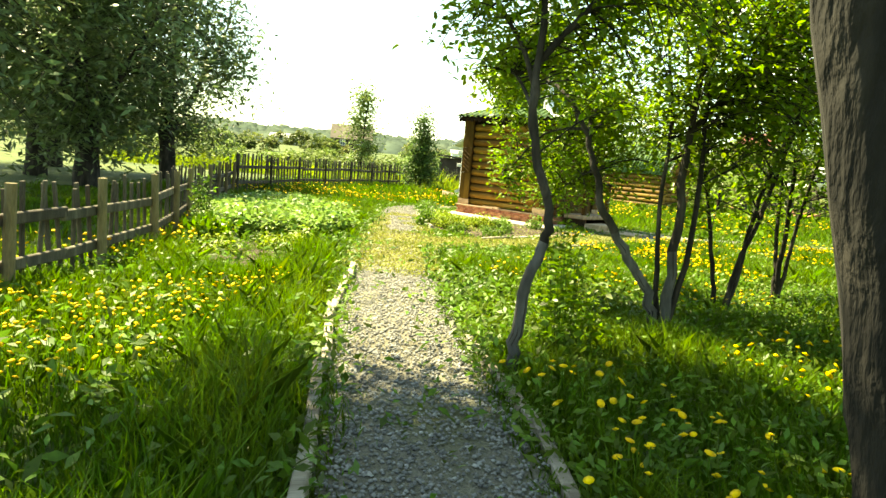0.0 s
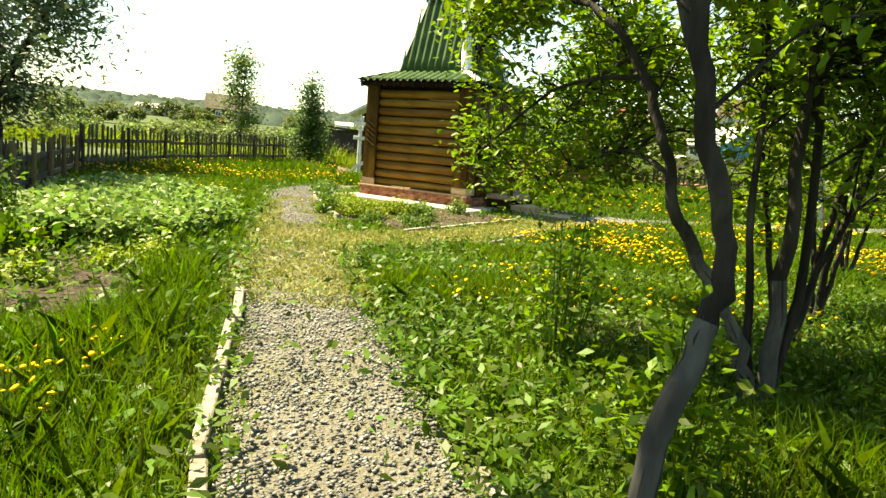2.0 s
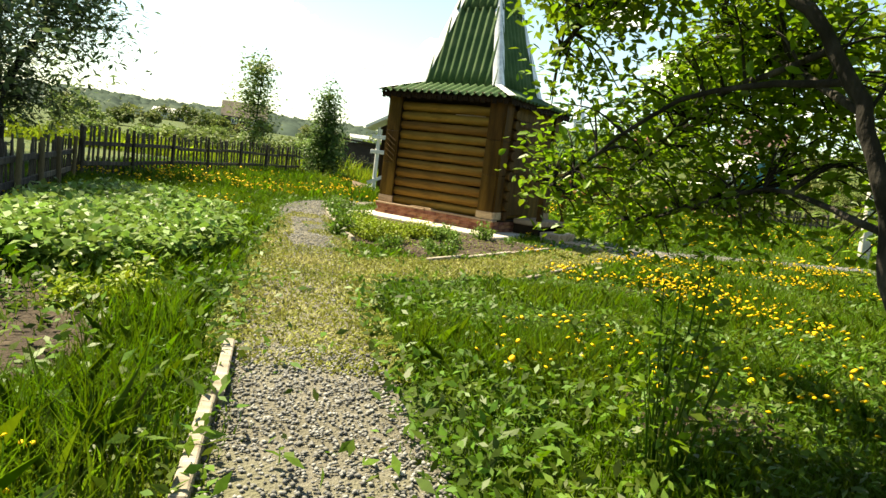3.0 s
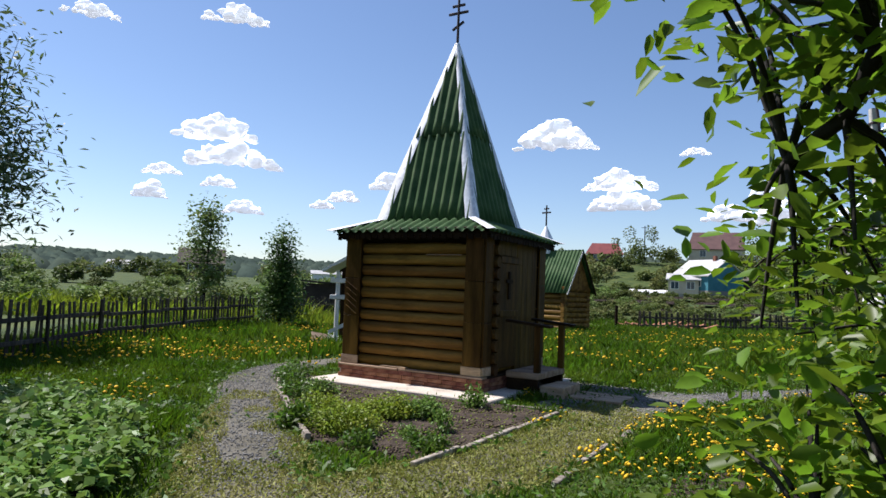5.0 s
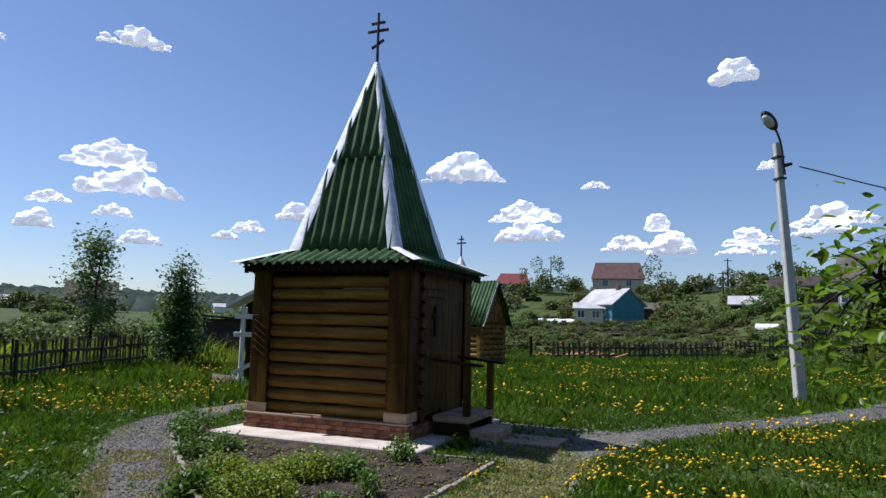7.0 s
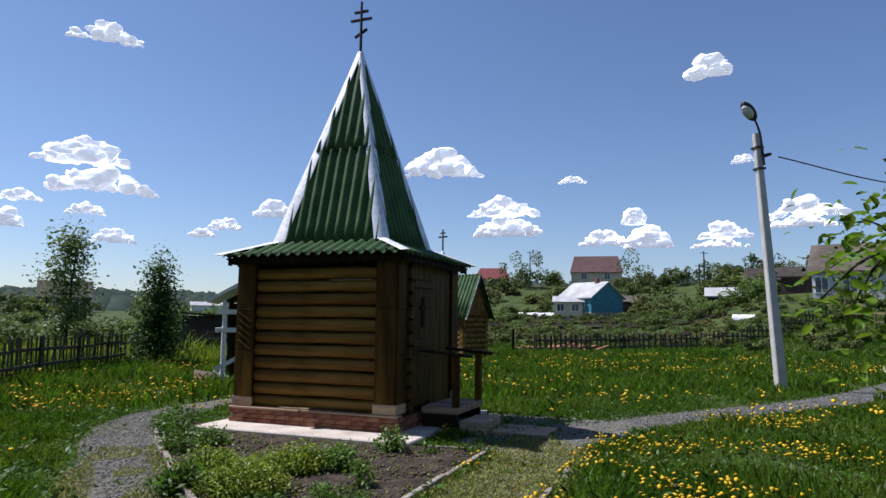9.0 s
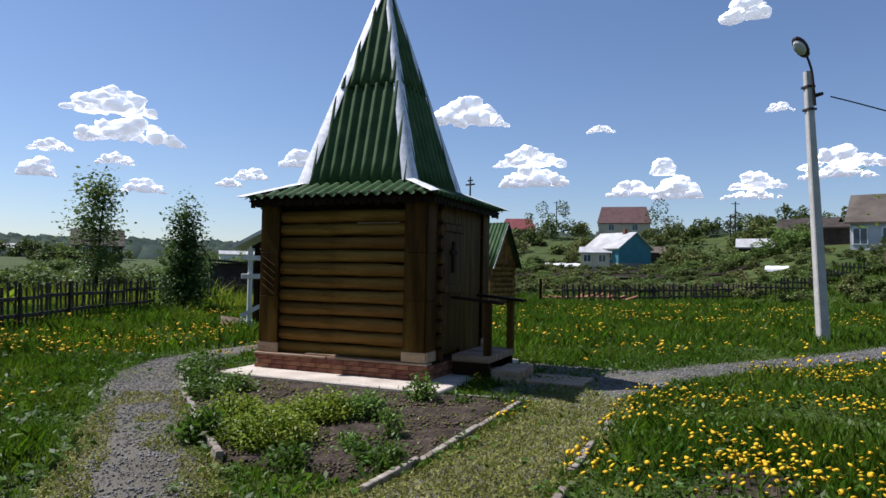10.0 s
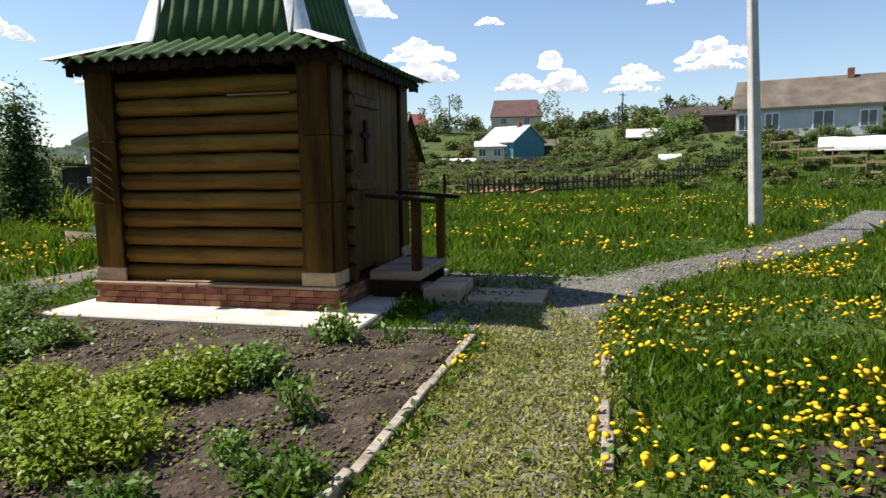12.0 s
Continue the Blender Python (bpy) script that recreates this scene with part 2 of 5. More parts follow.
def tube(V, F, pts, r0, r1, n=7, rough=0.0):
    base = len(V)
    m = len(pts)
    for i, p in enumerate(pts):
        d = (pts[min(i + 1, m - 1)] - pts[max(i - 1, 0)]).normalized()
        s = d.orthogonal().normalized()
        u = d.cross(s)
        r = r0 + (r1 - r0) * i / (m - 1)
        for k in range(n):
            a = 2 * math.pi * k / n
            rr = r * (1 + rough * random.uniform(-1, 1))
            V.append(p + (s * math.cos(a) + u * math.sin(a)) * rr)
    for i in range(m - 1):
        for k in range(n):
            F.append((base + i * n + k, base + i * n + (k + 1) % n, base + (i + 1) * n + (k + 1) % n, base + (i + 1) * n + k))


def leaf_arrays(P, size, rng, aspect=0.55, flat=0.35, droop=0.0):
    """Folded diamond leaves at the points P."""
    n = len(P)
    d = rng.normal(size=(n, 3))
    d[:, 2] = d[:, 2] * flat - droop
    d /= np.linalg.norm(d, axis=1)[:, None]
    up = rng.normal(size=(n, 3)) * 0.55 + (0, 0, 1)
    s = np.cross(d, up)
    s /= np.linalg.norm(s, axis=1)[:, None] + 1e-9
    k = np.cross(s, d)
    L = (size * rng.uniform(0.6, 1.3, n))[:, None]
    w = L * aspect * 0.5
    v = np.stack([P, P + d * L * 0.45 + s * w + k * w * 0.35, P + d * L, P + d * L * 0.45 - s * w + k * w * 0.35], 1)
    return v.reshape(-1, 3), np.arange(4 * n).reshape(-1, 4)


def oval_leaves(P, size, rng, aspect=0.55, flat=0.35, droop=0.0):
    """Pointed oval leaves of two halves, folded on the midrib and curled."""
    n = len(P)
    d = rng.normal(size=(n, 3))
    d[:, 2] = d[:, 2] * flat - droop
    d /= np.linalg.norm(d, axis=1)[:, None]
    up = rng.normal(size=(n, 3)) * 0.5 + (0, 0, 1)
    s = np.cross(d, up)
    s /= np.linalg.norm(s, axis=1)[:, None] + 1e-9
    k = np.cross(s, d)
    L = size * rng.uniform(0.6, 1.35, n)[:, None]
    w = L * aspect * 0.5 * rng.uniform(0.8, 1.15, n)[:, None]
    c = k * L * rng.uniform(-0.12, 0.02, n)[:, None]
    tip = P + d * L + c * 2
    v = np.stack([P, P + d * L * 0.28 + s * w * 0.85 + k * w * 0.3, P + d * L * 0.66 + s * w * 0.8 + k * w * 0.25 + c, tip,
                  P + d * L * 0.66 - s * w * 0.8 + k * w * 0.25 + c, P + d * L * 0.28 - s * w * 0.85 + k * w * 0.3], 1)
    f = np.array([(0, 1, 2, 3), (0, 3, 4, 5)])[None] + 6 * np.arange(n)[:, None, None]
    return v.reshape(-1, 3), f.reshape(-1, 4)


def ground_z(x, y):
    """Height of the land."""
    r = math.hypot(x, y)
    az = math.degrees(math.atan2(x, y))
    k = min(1, max(0, (az - 6) / 14))
    k = k * k * (3 - 2 * k)
    e = min(1, max(0, (az - 32) / 12))
    e = e * e * (3 - 2 * e)

    def st(a, b):
        t = min(1, max(0, (r - a) / (b - a)))
        return t * t * (3 - 2 * t)
    right = (1.9 + 2.7 * e) * st(38, 90 - 18 * e) + 9 * st(108, 175) + 12 * st(200, 700)
    left = 3.0 * st(50, 180) + 27 * st(300, 1300)
    back = 1 if y > -20 else max(0, 1 + (y + 20) / 60)
    return -0.1 + (right * k + left * (1 - k)) * back


# ---- ground and paths ----
G = -0.1
rad = [0.0] + [0.9 * 1.16 ** i for i in range(54)]
NA = 120
gv = [(0, 5, G)]
for r in rad[1:]:
    for a in range(NA):
        th = 2 * math.pi * a / NA
        x, y = r * math.sin(th), 5 + r * math.cos(th)
        gv.append((x, y, ground_z(x, y) + (0.25 * noise.noise((x * 0.05, y * 0.05, 0)) * min(1, max(0, (r - 25) / 40)))))
gf = []
for i in range(len(rad) - 2):
    for a in range(NA):
        p, q = 1 + i * NA + a, 1 + i * NA + (a + 1) % NA
        gf.append((p, p + NA, q + NA, q))
for a in range(NA):
    gf.append((0, 1 + a, 1 + (a + 1) % NA, 1 + (a + 1) % NA))
gme = bpy.data.meshes.new("ground")
gme.from_pydata(gv, [], [tuple(dict.fromkeys(f)) for f in gf])
gme.materials.append(M_TURF)
ground = tagged(new("ground", gme), "green meadow ground with short grass and weeds", "ground", kind="structure")

MAIN = [(v.x, v.y) for v in smooth_line([(2.1, -9, 0), (1.7, -5.2, 0), (0.8, -1.4, 0), (0.22, 1.2, 0), (-0.25, 4.2, 0), (-0.72, 7.2, 0), (-1.15, 9.4, 0), (-1.35, 11.4, 0), (-0.9, 12.9, 0), (-0.1, 13.9, 0), (0.8, 14.9, 0)], 6)]
SIDE = [(v.x, v.y) for v in smooth_line([(-0.1, 4.2, 0), (0.9, 4.9, 0), (2.1, 5.9, 0), (3.4, 7.6, 0), (4.7, 9.2, 0), (7.1, 10.3, 0), (10.6, 11.4, 0), (14, 12.9, 0), (20, 16.3, 0)], 6)]


def ribbon(line, width, z, name, material, label):
    v, f = [], []
    cols = 7
    for i, (x, y) in enumerate(line):
        a, b = line[max(i - 1, 0)], line[min(i + 1, len(line) - 1)]
        d = Vector((b[0] - a[0], b[1] - a[1], 0)).normalized()
        s = Vector((d.y, -d.x, 0))
        for k in range(cols):
            u = (k / (cols - 1) - 0.5) * width
            wob = 0.07 * noise.noise((x * 1.7, y * 1.7, k))
            v.append((x + s.x * (u + wob), y + s.y * (u + wob), z + 0.012 * noise.noise((x * 3, y * 3, k * 2.0)) - (0.02 if k in (0, cols - 1) else 0)))
    for i in range(len(line) - 1):
        for k in range(cols - 1):
            p = i * cols + k
            f.append((p, p + 1, p + cols + 1, p + cols))
    ob = new(name, fast(name, v, f, material, True))
    return tagged(ob, label, "path", kind="structure")


ribbon(MAIN, 1.0, G + 0.022, "path", M_PATH, "grey gravel garden path with trodden grass")
ribbon(SIDE, 1.05, G + 0.016, "path", M_PATH, "trodden gravel side path through the grass")


def line_distance(P, line):
    P = np.asarray(P)[:, :2]
    best = np.full(len(P), 1e9)
    for a, b in zip(line[:-1], line[1:]):
        a, b = np.array(a), np.array(b)
        d = b - a
        t = np.clip(((P - a) @ d) / (d @ d), 0, 1)
        best = np.minimum(best, np.linalg.norm(P - a - t[:, None] * d, axis=1))
    return best


def inside(P, poly):
    P = np.asarray(P)
    r = np.zeros(len(P), bool)
    n = len(poly)
    for i in range(n):
        (x0, y0), (x1, y1) = poly[i], poly[(i + 1) % n]
        c = (y0 > P[:, 1]) != (y1 > P[:, 1])
        r ^= c & (P[:, 0] < (x1 - x0) * (P[:, 1] - y0) / (y1 - y0 + 1e-12) + x0)
    return r


BED = [(-0.02, 6.4), (-0.45, 8.2), (-0.85, 9.95), (-1.05, 11.4), (-0.5, 11.3), (2.3, 8.85), (3.05, 8.12), (1.52, 6.15), (0.9, 5.75)]
SOIL2 = [(-0.9, 0.5), (-0.95, 2.3), (-1.7, 2.5), (-2.5, 2.2), (-2.0, 1.0), (-1.5, 0.4)]
POTATO = [(-2.5, 2.35), (-1.5, 2.6), (-1.25, 4.5), (-1.7, 6.4), (-2.9, 7.8), (-3.9, 7.9), (-3.9, 5.6), (-3.1, 3.4)]


def flat_sheet(name, poly, z, material, label, h=0.02, step=0.14):
    """A lumpy sheet inside an outline."""
    bm = bmesh.new()
    xs, ys = [p[0] for p in poly], [p[1] for p in poly]
    fc = bm.faces.new([bm.verts.new((x, y, 0)) for x, y in poly])
    for k in range(int((max(xs) - min(xs)) / step)):
        bmesh.ops.bisect_plane(bm, geom=bm.verts[:] + bm.edges[:] + bm.faces[:], plane_co=(min(xs) + step * (k + 0.5), 0, 0), plane_no=(1, 0, 0))
    for k in range(int((max(ys) - min(ys)) / step)):
        bmesh.ops.bisect_plane(bm, geom=bm.verts[:] + bm.edges[:] + bm.faces[:], plane_co=(0, min(ys) + step * (k + 0.5), 0), plane_no=(0, 1, 0))
    for v in bm.verts:
        edge = v.is_boundary
        v.co.z = z + (-0.01 if edge else h * (0.7 + noise.noise(v.co * 3.1) + 0.6 * noise.noise(v.co * 9)))
    bmesh.ops.recalc_face_normals(bm, faces=bm.faces)
    for f in bm.faces:
        f.smooth = True
        if f.normal.z < 0:
            f.normal_flip()
    return tagged(part(name, bm, material), label, "soil", kind="structure")


flat_sheet("flower_bed_soil", BED, G + 0.02, M_SOIL, "dark crumbly soil of a weeded flower bed", 0.03)
YARD = [(2.75, 8.75), (3.5, 8.0), (4.3, 8.3), (5.4, 9.0), (6.4, 9.9), (5.6, 10.5), (4.6, 11.2), (3.9, 11.9), (3.3, 11.2), (3.4, 9.6)]
flat_sheet("gravel_yard", YARD, G + 0.018, M_PATH, "bare grey gravel in front of the porch", 0.008)
BARE = [(3.0, 4.75), (3.5, 4.7), (4.2, 5.0), (4.3, 5.5), (3.7, 5.6), (3.2, 5.3)]
BARE2 = [(2.0, 0.6), (2.7, 0.5), (3.1, 1.1), (2.6, 1.6), (2.1, 1.3)]
flat_sheet("bare_patch", BARE, G + 0.006, M_SOIL, "bare trodden soil patch in the meadow", 0.012)
flat_sheet("bare_patch", BARE2, G + 0.006, M_SOIL, "bare brown soil patch near the trees", 0.012)
flat_sheet("garden_soil", SOIL2, G + 0.02, M_SOIL, "bare brown soil patch beside leafy plants", 0.03)

# ---- chapel ----
CH = pose(0, 11, 0, 0, 0, -36.07)
DEEP = Matrix.Diagonal((1, 0.913, 1, 1))  # the chapel is a little less deep than wide
W = 2.75
chapel = tagged(new("log_chapel"), "small brown log chapel with steep green corrugated roof", "chapel")
chapel.matrix_world = CH @ DEEP


def cp(name, bm, material, label="", parent=None):
    return part(name, bm, material, parent or chapel, label)


slab = tagged(part("concrete_slab", boxm(-0.15, W + 0.42, -0.64, W + 0.3, -0.2, -0.012, 0.015), M_SLAB), "pale worn concrete slab under the chapel", "slab", kind="structure")
slab.matrix_world = CH @ DEEP
cp("foundation", boxm(0.02, W - 0.02, 0.02, W - 0.02, -0.012, 0.172), M_MORTAR, "mortar core of a low brick plinth")
cp("inner_wall", boxm(0.26, W - 0.26, 0.26, W - 0.26, 0.2, 2.45), M_DARKWOOD)
for sx in range(2):
    for sy in range(2):
        cp("corner_post", boxm(*((0.1, 0.34) if sx == 0 else (W - 0.34, W - 0.1)), *((0.1, 0.34) if sy == 0 else (W - 0.34, W - 0.1)), 0.2, 2.34), M_DARKWOOD)
NLOG, Z0, DZ = 11, 0.29, 0.188


def log_mesh(length, seed):
    V, F = [], []
    rng = random.Random(seed)
    n, m = 10, 9
    for i in range(m):
        x = length * (i / (m - 1) - 0.5)
        r = 0.09 + 0.005 * rng.uniform(-1, 1)
        for k in range(n):
            a = 2 * math.pi * k / n
            V.append((x, r * math.cos(a) * 1.1, r * math.sin(a) + 0.009 * rng.uniform(-1, 1)))
    for i in range(m - 1):
        for k in range(n):
            F.append((i * n + k, (i + 1) * n + k, (i + 1) * n + (k + 1) % n, i * n + (k + 1) % n))
    return fast("log", V, F, M_LOG, True)


LOGS = [log_mesh(W - 0.3, s) for s in range(4)]
for i in range(NLOG):
    z = Z0 + DZ * (i + 0.0)
    for side in range(4):
        m = (pose(W / 2, 0.2, z), pose(W - 0.2, W / 2, z, 0, 0, 90), pose(W / 2, W - 0.2, z, 0, 0, 180), pose(0.2, W / 2, z, 0, 0, 270))[side]
        cp("log", LOGS[(i * 3 + side) % 4], None).matrix_basis = m
# boxed corners, each face of three boards, and rows of round log ends beside them
for cx, cy, dx, dy in ((0, 0, 1, 1), (W, 0, -1, 1), (W, W, -1, -1), (0, W, 1, -1)):
    zs = [0.22, 0.36, 1.03, 1.66, 2.38]
    for k in range(4):
        ins = 0.0 if k else 0.02
        x0, x1 = sorted((cx + dx * (0.05 - 0.02 * (k == 0)), cx + dx * (0.36 + 0.02 * (k == 0))))
        y0, y1 = sorted((cy + dy * 0.02, cy + dy * 0.052))
        b = cp("corner_board", boxm(x0, x1, y0 - 0.0, y1, zs[k], zs[k + 1] - 0.006, 0.004), M_BOARD if k else M_SILL)
        y0, y1 = sorted((cy + dy * 0.055, cy + dy * (0.36 + 0.02 * (k == 0))))
        x0, x1 = sorted((cx + dx * 0.02, cx + dx * 0.052))
        cp("corner_board", boxm(x0, x1, y0, y1, zs[k], zs[k + 1] - 0.006, 0.004), M_BOARD if k else M_SILL)
    for i in range(NLOG):
        if (cx, cy) == (W, 0):
            z = Z0 + DZ * i
            cp("log_end", rod((W - 0.12, 0.46, z), (W + 0.03, 0.46, z), 0.088, 0.085, 12), M_LOGEND)
# slanting slats on the left corner box
for k in range(5):
    z = 1.12 + 0.1 * k
    cp("slat", boxm(0.075, 0.335, 0.0, 0.019, -0.012, 0.012, 0.003, m=Matrix.Translation((0, 0, z)) @ pose(0.2, 0, 0, 0, 32, 0) @ pose(-0.2, 0, 0)), M_BOARD)
# sill planks on the plinth
cp("sill_plank", boxm(0.0, 1.22, -0.03, 0.2, 0.182, 0.212, 0.006), M_SILL, "bleached plank ledge over the brick plinth")
cp("sill_plank", boxm(1.23, W, 0.0, 0.2, 0.182, 0.215, 0.006), M_SILL)
cp("sill_plank", boxm(W - 0.2, W + 0.01, 0.21, W, 0.182, 0.212, 0.006), M_DARKWOOD)
cp("sill_plank", boxm(-0.01, 0.2, 0.21, W, 0.182, 0.212, 0.006), M_SILL)
cp("sill_plank", boxm(0.85, 1.35, 0.03, 0.17, 0.217, 0.236, 0.004), M_SILL)
# pale scar high on the front log
cp("patch", boxm(1.62, 2.28, 0.088, 0.102, 2.06, 2.075, 0.003), M_SILL, "peeled pale strip of wood")
# top beam under the eaves
for m in (pose(W / 2, 0.08, 0), pose(W - 0.08, W / 2, 0, 0, 0, 90), pose(W / 2, W - 0.08, 0, 0, 0, 180), pose(0.08, W / 2, 0, 0, 0, 270)):
    b = cp("top_beam", boxm(-W / 2 - 0.05, W / 2 + 0.05, -0.09, 0.12, 2.36, 2.5, 0.01), M_DARKWOOD)
    b.matrix_basis = m
# roof: flared skirt and steep pyramid of corrugated sheet
EZ, IZ, AZ = 2.44, 2.67, 5.965
EO, IH = 0.15, 0.945
C = W / 2


def corrugated(p_lo0, p_lo1, p_hi0, p_hi1, pitch=0.172, amp=0.027, rows=5, thick=0.008):
    """A four-sided sheet with waves that run from its lower to its upper edge."""
    a, b, c, d = map(Vector, (p_lo0, p_lo1, p_hi0, p_hi1))
    wlen = (b - a).length
    ux = (b - a).normalized()
    nrm = ux.cross(((c + d) / 2 - (a + b) / 2)).normalized()
    n = int(wlen / pitch * 8)
    V, F = [], []
    for side in (0, 1):
        for i in range(n + 1):
            s = wlen * i / n
            q = a + ux * s
            off = nrm * (amp * math.sin(2 * math.pi * s / pitch) - thick * side)
            s0, s1 = (c - a).dot(ux), (d - a).dot(ux)
            if s < s0 and s0 > 0:
                t1 = s / s0
            elif s > s1 and s1 < wlen:
                t1 = (wlen - s) / (wlen - s1)
            else:
                t1 = 1.0
            up = (c - a) - ux * (c - a).dot(ux)
            for r in range(rows + 1):
                V.append(q + up * (t1 * r / rows) + off)
    k = rows + 1
    N = (n + 1) * k
    for i in range(n):
        for r in range(rows):
            p = i * k + r
            F.append((p, p + k, p + k + 1, p + 1))
            F.append((N + p, N + p + 1, N + p + k + 1, N + p + k))
        p = i * k
        F.append((p, N + p, N + p + k, p + k))
    return fast("roof_sheet", V, F, M_ROOF, True)


for side in range(4):
    m = pose(C, C, 0, 0, 0, 90 * side)
    e, ih = C + EO, IH
    o = cp("skirt_sheet", corrugated((-e, -e, EZ), (e, -e, EZ), (-ih, -ih, IZ), (ih, -ih, IZ)), M_ROOF, "green corrugated eave sheet")
    o.matrix_basis = m
    zt = IZ + (AZ - IZ) * 0.46
    ft = ih * (1 - 0.46)
    o = cp("roof_sheet", corrugated((-ih, -ih, IZ - 0.01), (ih, -ih, IZ - 0.01), (-ft, -ft, zt + 0.03), (ft, -ft, zt + 0.03)), M_ROOF)
    o.matrix_basis = m
    o = cp("roof_sheet", corrugated((-ft, -ft - 0.018, zt), (ft, -ft - 0.018, zt), (-0.001, -0.02, AZ - 0.05), (0.001, -0.02, AZ - 0.05)), M_ROOF)
    o.matrix_basis = m
    # hip flashings, a folded strip on each hip of pyramid and skirt
    for lo, hi, w in (((-ih, -ih, IZ), (0, 0, AZ + 0.02), 0.19), ((-e - 0.07, -e - 0.07, EZ - 0.01), (-ih, -ih, IZ + 0.01), 0.13)):
        lo, hi = Vector(lo), Vector(hi)
        d = (hi - lo).normalized()
        V, F = [], []
        out = Vector((-1, -1, 0)).normalized() * 0.04 + Vector((0, 0, 0.02))
        taper = 0.35 if hi.z > 5 else 1.0
        for i in range(9):
            t = i / 8
            q = lo.lerp(hi, t) + out
            ww = w * (1 + (taper - 1) * t)
            for du in (Vector((1, 0.06, 0)), Vector((0, 0, 0)), Vector((0.06, 1, 0))):
                V.append(q + du * ww + Vector((0.004 * random.uniform(-1, 1),) * 3) - (out * 0.25 if du.length > 0 else Vector()))
        for i in range(8):
            for k in range(2):
                p = i * 3 + k
                F.append((p, p + 1, p + 4, p + 3))
        o = cp("hip_flashing", fast("hip_flashing", V, F, M_FLASH), M_FLASH, "bent galvanised hip flashing")
        o.matrix_basis = m
    # soffit boards and fringe, in dark wood with shade put into its colour
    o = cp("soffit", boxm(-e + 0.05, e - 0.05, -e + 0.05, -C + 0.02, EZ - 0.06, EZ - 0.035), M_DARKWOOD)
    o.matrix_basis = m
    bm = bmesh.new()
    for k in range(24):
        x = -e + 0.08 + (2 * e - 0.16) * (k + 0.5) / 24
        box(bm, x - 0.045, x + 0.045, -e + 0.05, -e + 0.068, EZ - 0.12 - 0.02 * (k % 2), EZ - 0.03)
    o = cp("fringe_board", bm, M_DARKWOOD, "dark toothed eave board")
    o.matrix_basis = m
# cross
cross = cp("cross", rod((C, C, AZ - 0.1), (C, C, AZ + 0.92), 0.028, 0.022, 8), M_IRON, "dark iron cross with a slanted foot bar")
for z, l, tilt in ((0.74, 0.13, 0), (0.6, 0.2, 0), (0.36, 0.13, -28)):
    cp("cross_bar", boxm(-l, l, -0.018, 0.018, -0.022, 0.022, 0.004, m=pose(C, C, AZ + z, 0, tilt, 0) @ pose(0, 0, 0)), M_IRON, "", cross)
# door wall: board door with a panel frame
door = cp("door", boxm(W - 0.12, W - 0.03, 0.62, 1.4, 0.3, 2.1, 0.008), M_BOARD, "brown plank door panel")
cp("door_rail", boxm(W - 0.03, W + 0.0, 0.62, 1.4, 1.12, 1.22, 0.006), M_BOARD, "", door)
cp("door_rail", boxm(W - 0.03, W + 0.0, 0.62, 1.4, 1.98, 2.08, 0.006), M_BOARD, "", door)
cp("door_ornament", boxm(W - 0.03, W - 0.005, 0.96, 1.04, 1.4, 1.85, 0.006), M_DARKWOOD, "carved dark cross ornament", door)
cp("door_ornament", boxm(W - 0.028, W - 0.003, 0.87, 1.13, 1.66, 1.72, 0.006), M_DARKWOOD, "", door)
# vertical boards beside and over the door
for i in range(4):
    cp("wall_board", boxm(W - 0.1, W - 0.055, 1.42 + 0.23 * i, 1.644 + 0.23 * i, 0.22, 2.34, 0.004), M_BOARD)
for i in range(3):
    cp("wall_board", boxm(W - 0.1, W - 0.055, 0.62 + 0.26 * i, 0.874 + 0.26 * i, 2.106, 2.34, 0.004), M_BOARD)
# porch
porch = cp("porch", boxm(W + 0.04, W + 0.6, 0.82, 2.1, 0.17, 0.27, 0.012), M_SILL, "worn wooden porch platform")
for y in (0.84, 1.98):
    cp("porch_bearer", boxm(W + 0.06, W + 0.58, y, y + 0.09, -0.012, 0.168), M_DARKWOOD, "", porch)
    cp("porch_post", boxm(W + 0.5, W + 0.6, y, y + 0.1, 0.272, 1.04, 0.01), M_BOARD, "", porch)
    cp("hand_rail", boxm(W + 0.02, W + 0.78, y - 0.04, y + 0.14, 1.045, 1.085, 0.008, m=pose(W, 0, 1.1) @ pose(0, 0, 0, 0, 5, 0) @ pose(-W, 0, -1.1)), M_DARKWOOD, "", porch)
cp("step", boxm(W + 0.62, W + 1.0, 0.84, 1.7, -0.095, 0.09, 0.012), M_SILL, "grey plank step", porch)
cp("step", boxm(W + 1.03, W + 1.85, 0.95, 1.75, -0.095, -0.03, 0.012), M_SILL, "", porch)

# ---- hut, kiosk and pole of the yard ----
kiosk = tagged(new("log_kiosk"), "small brown log kiosk with green gable roof and cupola", "kiosk")
kiosk.matrix_world = pose(9.0, 29.0, G, 0, 0, -52) @ Matrix.Scale(1.1, 4)
part("wall", boxm(-3.2, 0.6, -0.75, 0.75, 0.0, 1.75, 0.02), M_LOG, kiosk)
for i in range(8):
    z = 0.15 + i * 0.21
    for y in (-0.78, 0.78):
        part("log", rod((-3.3, y, z), (0.7, y, z), 0.1, 0.1, 10), M_LOG, kiosk)
    part("log", rod((0.62, -0.9, z + 0.1), (0.62, 0.9, z + 0.1), 0.1, 0.1, 10), M_LOG, kiosk)
part("gable", prism([(-0.8, 1.75), (0.8, 1.75), (0, 3.2)], -0.06, 0.0, pose(0.68, 0, 0, 0, 0, 90)), M_LOG, kiosk)
